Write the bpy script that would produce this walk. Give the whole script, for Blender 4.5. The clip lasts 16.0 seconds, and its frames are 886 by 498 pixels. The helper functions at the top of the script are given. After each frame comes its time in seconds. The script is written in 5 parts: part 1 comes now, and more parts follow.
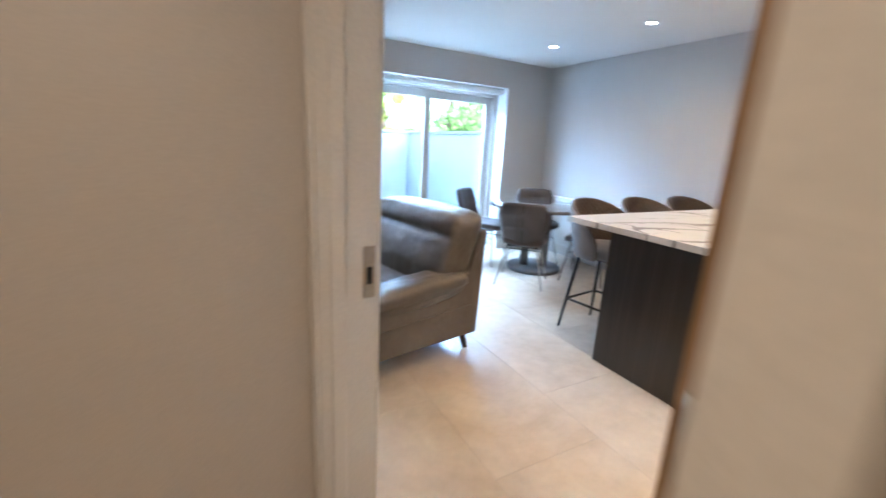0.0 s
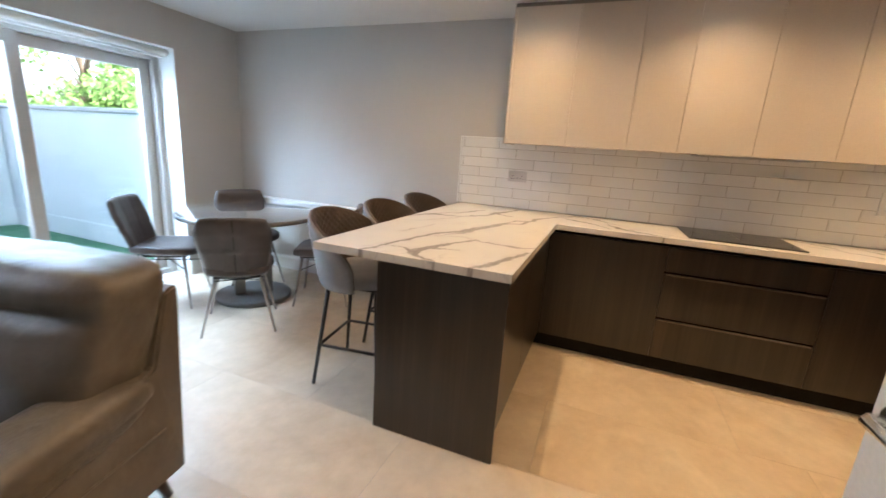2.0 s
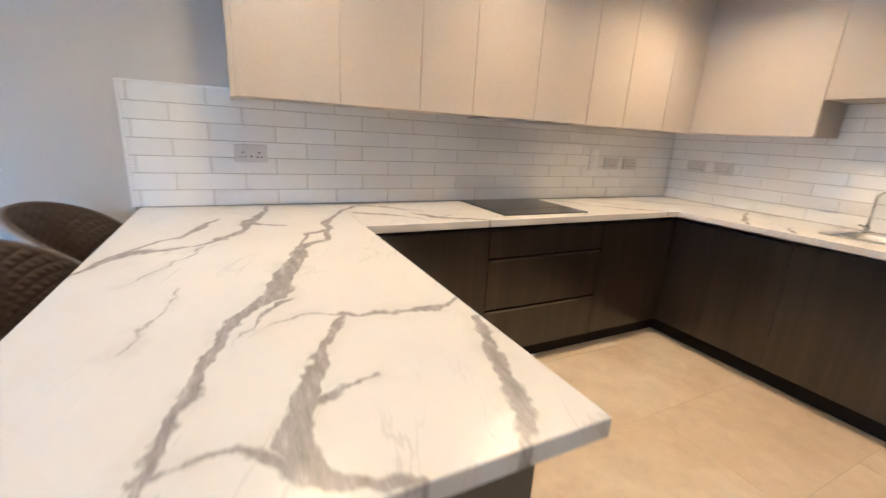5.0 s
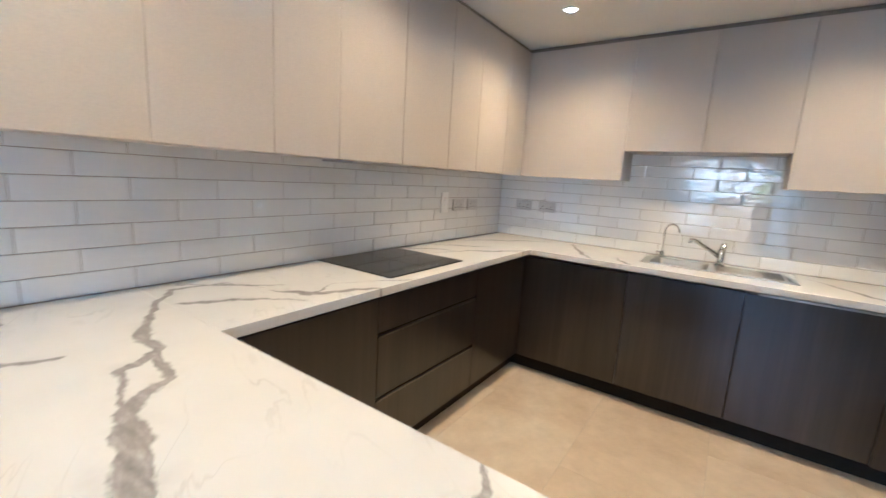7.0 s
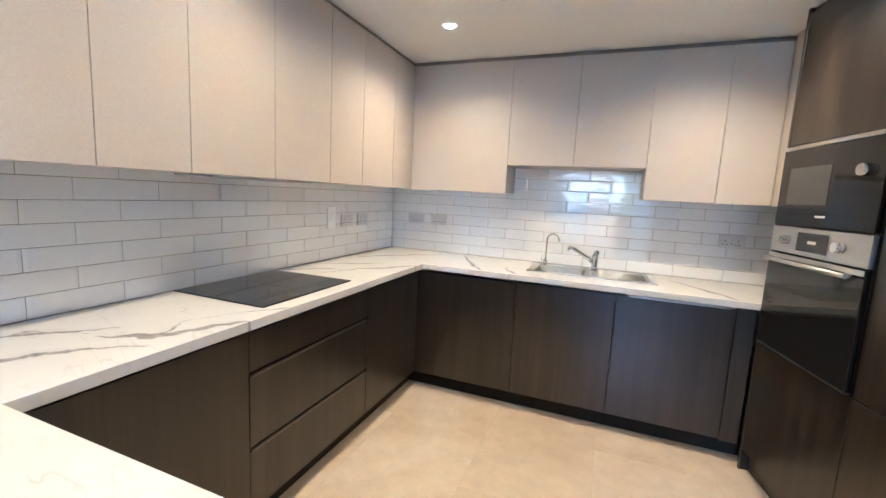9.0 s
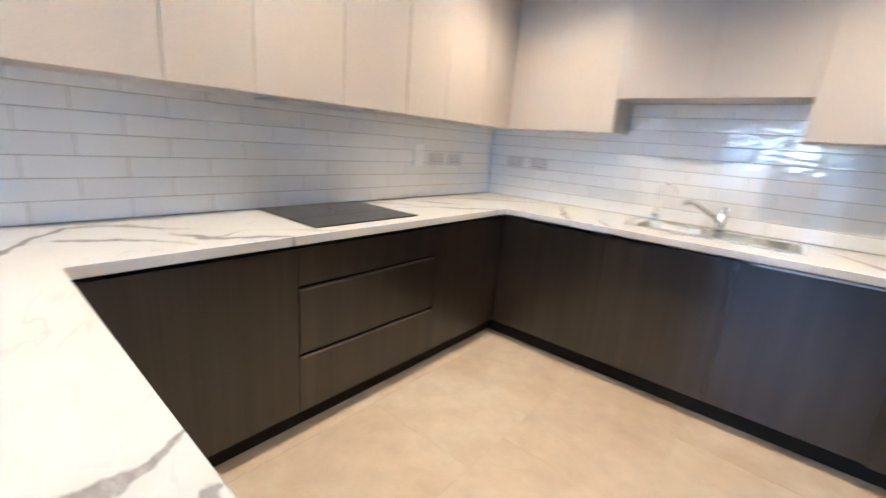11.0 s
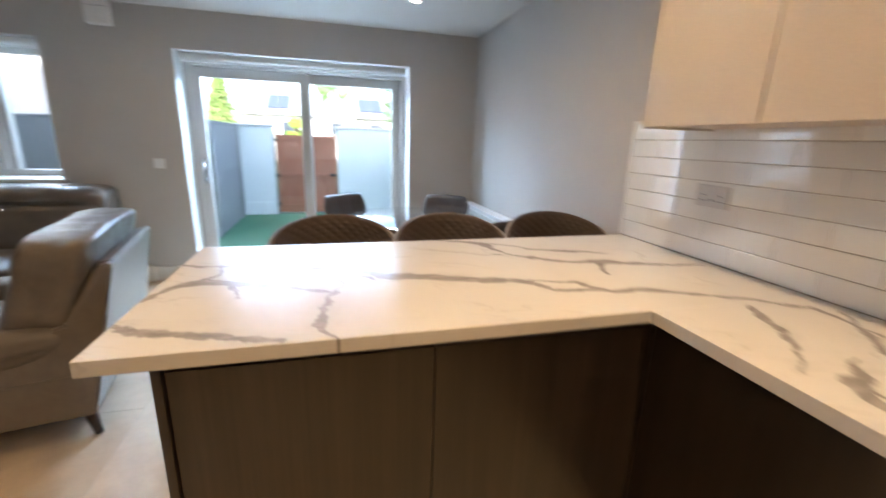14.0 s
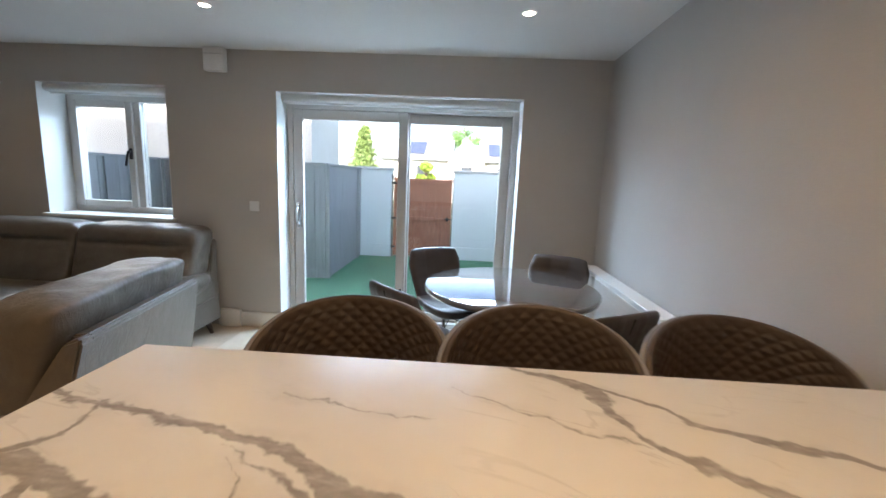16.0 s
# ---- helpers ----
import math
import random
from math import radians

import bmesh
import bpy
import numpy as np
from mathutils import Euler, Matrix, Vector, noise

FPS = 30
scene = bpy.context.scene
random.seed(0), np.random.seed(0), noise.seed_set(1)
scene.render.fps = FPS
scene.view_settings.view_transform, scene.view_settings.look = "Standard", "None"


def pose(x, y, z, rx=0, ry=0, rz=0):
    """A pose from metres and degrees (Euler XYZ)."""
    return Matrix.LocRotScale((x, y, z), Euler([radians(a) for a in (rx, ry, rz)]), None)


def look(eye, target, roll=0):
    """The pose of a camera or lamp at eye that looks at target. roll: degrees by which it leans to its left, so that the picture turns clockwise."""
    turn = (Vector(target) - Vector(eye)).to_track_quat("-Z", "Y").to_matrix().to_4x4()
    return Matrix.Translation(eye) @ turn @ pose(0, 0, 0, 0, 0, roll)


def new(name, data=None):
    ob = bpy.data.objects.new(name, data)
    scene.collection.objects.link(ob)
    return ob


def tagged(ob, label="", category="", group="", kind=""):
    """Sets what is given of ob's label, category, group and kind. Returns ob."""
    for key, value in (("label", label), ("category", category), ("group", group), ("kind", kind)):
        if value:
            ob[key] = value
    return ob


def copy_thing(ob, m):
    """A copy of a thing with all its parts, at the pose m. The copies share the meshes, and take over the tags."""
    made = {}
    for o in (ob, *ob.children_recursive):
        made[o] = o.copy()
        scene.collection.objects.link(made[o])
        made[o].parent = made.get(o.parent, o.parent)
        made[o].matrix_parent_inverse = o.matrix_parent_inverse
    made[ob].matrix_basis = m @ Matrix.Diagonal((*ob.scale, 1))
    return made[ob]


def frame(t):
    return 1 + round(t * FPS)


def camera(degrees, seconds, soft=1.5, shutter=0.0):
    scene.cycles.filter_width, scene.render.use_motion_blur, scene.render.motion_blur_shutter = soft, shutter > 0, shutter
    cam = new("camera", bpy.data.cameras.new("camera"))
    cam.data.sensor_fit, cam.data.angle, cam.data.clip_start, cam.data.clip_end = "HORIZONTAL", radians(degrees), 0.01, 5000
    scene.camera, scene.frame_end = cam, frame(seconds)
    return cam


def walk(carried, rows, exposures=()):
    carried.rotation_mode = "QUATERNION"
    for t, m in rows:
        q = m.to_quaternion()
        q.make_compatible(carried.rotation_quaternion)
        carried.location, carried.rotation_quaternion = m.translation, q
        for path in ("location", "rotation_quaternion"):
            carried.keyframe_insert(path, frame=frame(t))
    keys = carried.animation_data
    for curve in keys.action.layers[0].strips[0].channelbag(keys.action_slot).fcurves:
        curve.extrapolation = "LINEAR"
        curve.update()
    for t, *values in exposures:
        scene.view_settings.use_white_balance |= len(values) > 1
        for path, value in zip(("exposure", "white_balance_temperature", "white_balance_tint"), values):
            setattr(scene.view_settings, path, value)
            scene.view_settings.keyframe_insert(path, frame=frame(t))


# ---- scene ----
cam = camera(94.3, 16.0, 1.5, 0.7)
EXPOSURES = [(0.0, 3.47, 5050, 10), (1.0, 3.28, 5650, 9), (2.0, 3.07, 6000, 12), (3.5, 3.25, 6700, 13), (4.0, 3.3, 5200, 9), (4.2, 3.3, 5050, 9), (7.0, 3.2, 4500, 5), (8.0, 3.49, 4380, 5), (12.0, 3.55, 4320, 7), (13.0, 3.53, 5000, 10), (14.0, 2.91, 5900, 12), (15.0, 2.71, 6000, 11.5), (16.0, 2.48, 6250, 13)]
SKY, SUN = 0.15, 3.2
LAMP_COLOUR, HALL_COLOUR = (1.0, 0.615, 0.27), (1.0, 0.68, 0.38)
LAMPS = [(3.49, 3.42, 2.0), (1.53, 3.42, 2.0), (-0.44, 3.42, 2.0), (3.51, 2.31, 3.2), (1.53, 2.31, 2.2), (3.5, 1.17, 8.4), (2.1, 1.17, 7.0), (3.5, 0.08, 8.2), (3.49, -1.03, 12.0), (2.06, -0.97, 14.0), (0.0, 0.3, 5.0), (0.0, -1.4, 12.0)]
DAY = 36.0
LEAF_TURN = 6.2
PATH = [
    (0, (0.333, -0.155, 1.335), (1.272, 1.542, 0.845), 3.1),
    (0.5, (0.484, 0.214, 1.338), (1.768, 1.663, 0.834), 3.2),
    (1, (0.652, 0.465, 1.319), (2.254, 1.554, 0.822), 4.2),
    (1.5, (0.731, 0.583, 1.349), (2.479, 1.421, 0.858), 4.3),
    (2, (0.88, 0.621, 1.359), (2.697, 1.314, 0.893), 3.9),
    (2.5, (1.053, 0.654, 1.377), (2.908, 1.232, 0.905), 2.8),
    (3, (1.253, 0.82, 1.347), (3.164, 1.153, 0.863), 1.9),
    (3.5, (1.412, 1.014, 1.351), (3.343, 1.047, 0.832), 1.5),
    (4, (1.602, 1.185, 1.317), (3.498, 0.874, 0.763), 1.9),
    (6.5, (2.444, 1.462, 1.383), (3.745, -0.008, 0.996), 3.9),
    (7, (2.564, 1.445, 1.391), (3.686, -0.175, 1.049), 3.5),
    (7.5, (2.594, 1.41, 1.406), (3.505, -0.346, 1.108), 3.1),
    (8, (2.578, 1.36, 1.415), (3.282, -0.497, 1.18), 3.0),
    (10.5, (2.433, 1.216, 1.361), (3.317, -0.527, 0.937), 4.0),
    (11, (2.313, 1.041, 1.313), (3.542, -0.454, 0.811), 4.4),
    (11.5, (2.371, 0.818, 1.299), (3.952, -0.267, 0.732), 5.2),
    (12, (2.422, 0.462, 1.336), (4.279, -0.002, 0.755), 6.1),
    (12.5, (2.486, 0.161, 1.321), (4.344, 0.511, 0.67), 6.2),
    (13, (2.6, 0.033, 1.288), (4.138, 1.116, 0.607), 5.9),
    (13.5, (2.754, -0.042, 1.353), (3.721, 1.595, 0.732), 2.1),
    (14, (2.84, 0.019, 1.368), (3.348, 1.886, 0.862), 1.8),
    (14.5, (2.918, 0.251, 1.395), (3.107, 2.2, 0.988), 2.2),
    (15, (3.091, 0.445, 1.404), (3.129, 2.414, 1.053), 2.5),
    (15.5, (3.189, 0.622, 1.413), (3.173, 2.597, 1.095), 2.5),
    (16, (3.159, 0.794, 1.396), (3.073, 2.764, 1.065), 2.5),
]
walk(cam, [(t, look(eye, target, roll)) for t, eye, target, roll in PATH], EXPOSURES)

# ---- world, sun and exposure ----
world = bpy.data.worlds.new("sky")
scene.world = world
world.use_nodes = True
wn = world.node_tree
sky = wn.nodes.new("ShaderNodeTexSky")
sky.sky_type = "NISHITA"
sky.sun_disc = False
sky.sun_elevation = radians(36)
sky.sun_rotation = radians(189)
sky.air_density, sky.dust_density = 1.0, 3.0
wn.links.new(sky.outputs[0], wn.nodes["Background"].inputs[0])
wn.nodes["Background"].inputs[1].default_value = SKY

sun_data = bpy.data.lights.new("sun", "SUN")
sun_data.energy, sun_data.angle, sun_data.color = SUN, radians(1.0), (1.0, 0.95, 0.87)
sun = new("sun", sun_data)
sun.matrix_world = look((0, 0, 20), (0.12, 0.75, 19.45))


def sky_lamp(x, y, z, w, d, power, aim):
    """Stands in for the sky's light at the head of an opening."""
    data = bpy.data.lights.new("sky_light", "AREA")
    data.shape, data.size, data.size_y, data.energy, data.color = "RECTANGLE", w, d, power, (0.58, 0.79, 1.0)
    new("sky_light", data).matrix_world = look((x, y, z), aim)


sky_lamp(2.58, 5.05, 2.22, 1.9, 0.55, DAY, (2.58, 3.2, 0.9))
sky_lamp(0.03, 5.0, 2.25, 1.0, 0.45, DAY * 0.35, (0.03, 3.4, 1.2))

# ---- materials ----
def nodes_of(name):
    m = bpy.data.materials.new(name)
    m.use_nodes = True
    nt = m.node_tree
    return m, nt, nt.nodes["Principled BSDF"]


def add(nt, kind, **values):
    n = nt.nodes.new(kind)
    for k, v in values.items():
        n.inputs[k].default_value = v
    return n


def coords(nt, scale=(1, 1, 1), rot=(0, 0, 0), shift=False):
    tc = nt.nodes.new("ShaderNodeTexCoord")
    mp = nt.nodes.new("ShaderNodeMapping")
    mp.inputs["Scale"].default_value = scale
    mp.inputs["Rotation"].default_value = rot
    nt.links.new(tc.outputs["Object"], mp.inputs["Vector"])
    if shift:
        oi = nt.nodes.new("ShaderNodeObjectInfo")
        mul = nt.nodes.new("ShaderNodeMath")
        mul.operation = "MULTIPLY"
        mul.inputs[1].default_value = 37.0
        nt.links.new(oi.outputs["Random"], mul.inputs[0])
        nt.links.new(mul.outputs[0], mp.inputs["Location"])
    return mp.outputs["Vector"]


def ramp(nt, fac, stops):
    r = nt.nodes.new("ShaderNodeValToRGB")
    els = r.color_ramp.elements
    while len(els) < len(stops):
        els.new(0.5)
    for e, (p, c) in zip(els, stops):
        e.position, e.color = p, (*c, 1) if len(c) == 3 else c
    nt.links.new(fac, r.inputs[0])
    return r.outputs["Color"]


def mixed(nt, fac, a, b, blend="MIX"):
    n = nt.nodes.new("ShaderNodeMix")
    n.data_type, n.blend_type = "RGBA", blend
    for sock, v in ((n.inputs["Factor"], fac), (n.inputs["A"], a), (n.inputs["B"], b)):
        if isinstance(v, (int, float)):
            sock.default_value = v
        elif isinstance(v, tuple):
            sock.default_value = (*v, 1)
        else:
            nt.links.new(v, sock)
    return n.outputs["Result"]


def noise_tex(nt, vec, scale, detail=4, rough=0.55, distortion=0.0):
    n = add(nt, "ShaderNodeTexNoise", Scale=scale, Detail=detail, Roughness=rough, Distortion=distortion)
    nt.links.new(vec, n.inputs["Vector"])
    return n.outputs["Fac"]


def bump(nt, b, height, strength, distance=0.01):
    n = add(nt, "ShaderNodeBump", Strength=strength, Distance=distance)
    nt.links.new(height, n.inputs["Height"])
    nt.links.new(n.outputs[0], b.inputs["Normal"])


def surf(name, c1, c2, scale=3.0, rough=0.5, metal=0.0, fine=60.0, relief=0.1, stretch=(1, 1, 1), spread=0.08, shift=False, depth=0.004, coat=0.0):
    """Two colours in soft patches, fine grain over them, gloss that varies and a fine relief."""
    m, nt, b = nodes_of(name)
    v = coords(nt, stretch, shift=shift)
    big, small = noise_tex(nt, v, scale, 5), noise_tex(nt, v, fine, 3)
    col = ramp(nt, big, [(0.3, c1), (0.7, c2)])
    grain = ramp(nt, small, [(0.2, (0.86, 0.86, 0.86)), (0.8, (1.0, 1.0, 1.0))])
    nt.links.new(mixed(nt, 1.0, col, grain, "MULTIPLY"), b.inputs["Base Color"])
    r = nt.nodes.new("ShaderNodeMapRange")
    r.inputs["To Min"].default_value, r.inputs["To Max"].default_value = rough - spread, rough + spread
    nt.links.new(big, r.inputs["Value"])
    nt.links.new(r.outputs[0], b.inputs["Roughness"])
    b.inputs["Metallic"].default_value = metal
    b.inputs["Coat Weight"].default_value = coat
    bump(nt, b, small, relief, depth)
    return m


def glow(name, colour, strength):
    m, nt, b = nodes_of(name)
    b.inputs["Emission Color"].default_value = (*colour, 1)
    b.inputs["Emission Strength"].default_value = strength
    return m


M_WALL = surf("wall_paint", (0.50, 0.475, 0.445), (0.54, 0.515, 0.485), 1.2, 0.62, fine=180, relief=0.08)
M_HALL = surf("hall_paint", (0.52, 0.48, 0.43), (0.55, 0.51, 0.46), 1.0, 0.6, fine=180, relief=0.06)
M_REVEAL = surf("reveal_paint", (0.72, 0.72, 0.70), (0.78, 0.78, 0.76), 1.5, 0.55, fine=150, relief=0.06)
M_CEIL = surf("ceiling_paint", (0.74, 0.73, 0.71), (0.79, 0.78, 0.76), 0.8, 0.7, fine=160, relief=0.06)
M_TRIM = surf("white_gloss_paint", (0.70, 0.67, 0.62), (0.75, 0.72, 0.67), 2.0, 0.35, fine=90, relief=0.05)
M_PVC = surf("window_plastic", (0.46, 0.435, 0.40), (0.51, 0.485, 0.45), 2.0, 0.4, fine=90, relief=0.03)
M_UPPER = surf("matt_cashmere_lacquer", (0.475, 0.425, 0.375), (0.505, 0.455, 0.405), 0.9, 0.42, fine=220, relief=0.04)
M_WHITE = surf("white_plastic", (0.78, 0.78, 0.77), (0.82, 0.82, 0.81), 4, 0.35, fine=100, relief=0.02)
M_GREYPL = surf("grey_plastic_plate", (0.42, 0.41, 0.42), (0.47, 0.46, 0.47), 4, 0.35, fine=100, relief=0.02)
M_PALEPL = surf("pale_grey_plastic", (0.50, 0.49, 0.49), (0.55, 0.54, 0.54), 4, 0.35, fine=100, relief=0.02)
M_GROUT = surf("grout", (0.25, 0.215, 0.18), (0.31, 0.27, 0.23), 6, 0.8, fine=300, relief=0.3)
M_FGROUT = surf("floor_grout", (0.40, 0.37, 0.33), (0.45, 0.415, 0.37), 6, 0.85, fine=300, relief=0.3)
M_STEEL = surf("brushed_steel", (0.55, 0.54, 0.52), (0.62, 0.61, 0.59), 3, 0.34, 1.0, 60, 0.02, (1, 1, 6))
M_CHROME = surf("chrome", (0.70, 0.70, 0.70), (0.78, 0.78, 0.78), 5, 0.10, 1.0, 80, 0.01, spread=0.03)
M_BLACKMET = surf("black_powder_coat", (0.018, 0.017, 0.017), (0.03, 0.028, 0.027), 8, 0.42, 0.4, 200, 0.08)
M_BLACKGLASS = surf("black_glass", (0.008, 0.008, 0.009), (0.013, 0.013, 0.014), 2, 0.07, 0.0, 90, 0.0, spread=0.02)
M_OVENWIN = surf("dark_oven_window", (0.05, 0.052, 0.055), (0.07, 0.072, 0.075), 2, 0.10, 0.0, 90, 0.0, spread=0.02)
# dark grey with the cornice gap's shade in it; also colours the hob markings
M_CORNICE = surf("grey_gap_shade_and_marks", (0.20, 0.18, 0.16), (0.25, 0.225, 0.20), 2, 0.5)
M_GRIP = surf("bronze_grip_metal", (0.15, 0.13, 0.11), (0.20, 0.175, 0.15), 6, 0.35, 0.8, 120, 0.03)
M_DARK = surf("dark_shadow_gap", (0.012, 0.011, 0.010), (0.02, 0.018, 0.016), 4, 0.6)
M_DARK.node_tree.nodes["Principled BSDF"].inputs["Specular IOR Level"].default_value = 0.15
M_TABLE = surf("grey_table_laminate", (0.13, 0.12, 0.115), (0.165, 0.155, 0.15), 5, 0.05, fine=120, relief=0.01, spread=0.03, coat=1.0)
M_TBASE = surf("grey_painted_steel", (0.13, 0.125, 0.12), (0.17, 0.165, 0.16), 5, 0.38, 0.3, 120, 0.05)
M_CHAIR = surf("brown_grey_faux_leather", (0.052, 0.041, 0.037), (0.080, 0.064, 0.058), 5, 0.42, fine=240, relief=0.35, depth=0.002)
M_LEG = surf("brushed_chair_leg", (0.36, 0.32, 0.28), (0.45, 0.41, 0.37), 6, 0.34, 0.7, 120, 0.05)
M_VELVET = surf("grey_velvet", (0.19, 0.185, 0.195), (0.27, 0.265, 0.28), 6, 0.75, fine=260, relief=0.3, depth=0.002)
M_QUILT = surf("brown_quilted_leather", (0.040, 0.026, 0.019), (0.064, 0.045, 0.034), 6, 0.42, fine=260, relief=0.3, depth=0.002)
M_WOODLEG = surf("dark_stained_leg", (0.035, 0.02, 0.014), (0.06, 0.036, 0.024), 12, 0.4, stretch=(8, 8, 1))
M_RADI = surf("radiator_enamel", (0.76, 0.76, 0.74), (0.80, 0.80, 0.78), 3, 0.32, fine=100, relief=0.03)
M_BLIND = surf("roller_blind_fabric", (0.78, 0.78, 0.76), (0.82, 0.82, 0.80), 6, 0.6, fine=300, relief=0.3)
M_BRASS = surf("worn_brass_plate", (0.42, 0.34, 0.24), (0.52, 0.43, 0.32), 8, 0.35, 0.9, 120, 0.08)
M_DOOREDGE = surf("door_edge_wood", (0.26, 0.15, 0.07), (0.34, 0.21, 0.10), 4, 0.5, stretch=(6, 6, 1))
M_RENDER = surf("white_garden_render", (0.66, 0.70, 0.70), (0.73, 0.77, 0.77), 1.4, 0.85, fine=90, relief=0.4)
M_COPING = surf("concrete_coping", (0.50, 0.50, 0.49), (0.60, 0.60, 0.59), 4, 0.85, fine=90, relief=0.4)
M_FENCE = surf("grey_composite_board", (0.25, 0.245, 0.24), (0.33, 0.325, 0.32), 3, 0.7, fine=60, relief=0.25, stretch=(6, 6, 0.6), shift=True)
M_GATE = surf("red_brown_gate_stain", (0.27, 0.095, 0.05), (0.40, 0.17, 0.10), 4, 0.6, fine=50, relief=0.3, stretch=(9, 9, 1), shift=True)
M_GRASS = surf("artificial_grass", (0.075, 0.22, 0.11), (0.115, 0.29, 0.155), 2.5, 0.9, fine=400, relief=0.8, depth=0.02)
M_EARTH = surf("far_ground", (0.06, 0.09, 0.04), (0.12, 0.13, 0.08), 0.2, 0.95, fine=4, relief=0.4)
M_ROOF = surf("slate_roof", (0.20, 0.205, 0.22), (0.27, 0.275, 0.29), 1.0, 0.7, fine=12, relief=0.4)
M_SOLAR = surf("solar_glass", (0.05, 0.06, 0.10), (0.07, 0.085, 0.13), 2, 0.15, fine=30)
M_HOUSE = surf("house_render", (0.62, 0.60, 0.56), (0.72, 0.70, 0.66), 0.6, 0.85, fine=14, relief=0.3)
M_HWIN = surf("far_window_glass", (0.04, 0.05, 0.06), (0.07, 0.08, 0.09), 1, 0.1)
M_BARK = surf("bark", (0.06, 0.045, 0.03), (0.12, 0.09, 0.06), 6, 0.9, fine=40, relief=0.6)


def foliage(name, c1, c2):
    m, nt, b = nodes_of(name)
    g = nt.nodes.new("ShaderNodeNewGeometry")
    nt.links.new(ramp(nt, g.outputs["Random Per Island"], [(0.0, c1), (1.0, c2)]), b.inputs["Base Color"])
    b.inputs["Roughness"].default_value = 0.65
    b.inputs["Subsurface Weight"].default_value = 0.0
    return m


M_LEAF = foliage("tree_leaves", (0.07, 0.16, 0.035), (0.17, 0.30, 0.075))
M_LEAF_Y = foliage("yellow_green_leaves", (0.16, 0.27, 0.03), (0.28, 0.36, 0.05))
M_CONIFER = foliage("conifer_needles", (0.12, 0.19, 0.045), (0.22, 0.29, 0.08))


def make_wood():
    m, nt, b = nodes_of("dark_oak_laminate")
    v = coords(nt, (14, 14, 0.7))
    a = noise_tex(nt, v, 1.0, 6, 0.6, 0.4)
    c = noise_tex(nt, coords(nt, (90, 90, 1.6)), 1.0, 3)
    big = noise_tex(nt, coords(nt, (1.3, 1.3, 0.25)), 1.0, 3)
    col = ramp(nt, a, [(0.28, (0.010, 0.0074, 0.0058)), (0.5, (0.023, 0.0172, 0.0134)), (0.72, (0.043, 0.0322, 0.0252))])
    grain = ramp(nt, c, [(0.3, (0.6, 0.6, 0.6)), (0.7, (1.05, 1.05, 1.05))])
    tone = ramp(nt, big, [(0.3, (0.85, 0.85, 0.85)), (0.7, (1.1, 1.08, 1.05))])
    nt.links.new(mixed(nt, 1.0, mixed(nt, 1.0, col, grain, "MULTIPLY"), tone, "MULTIPLY"), b.inputs["Base Color"])
    b.inputs["Roughness"].default_value = 0.30
    b.inputs["Specular IOR Level"].default_value = 0.72
    bump(nt, b, c, 0.15, 0.002)
    return m


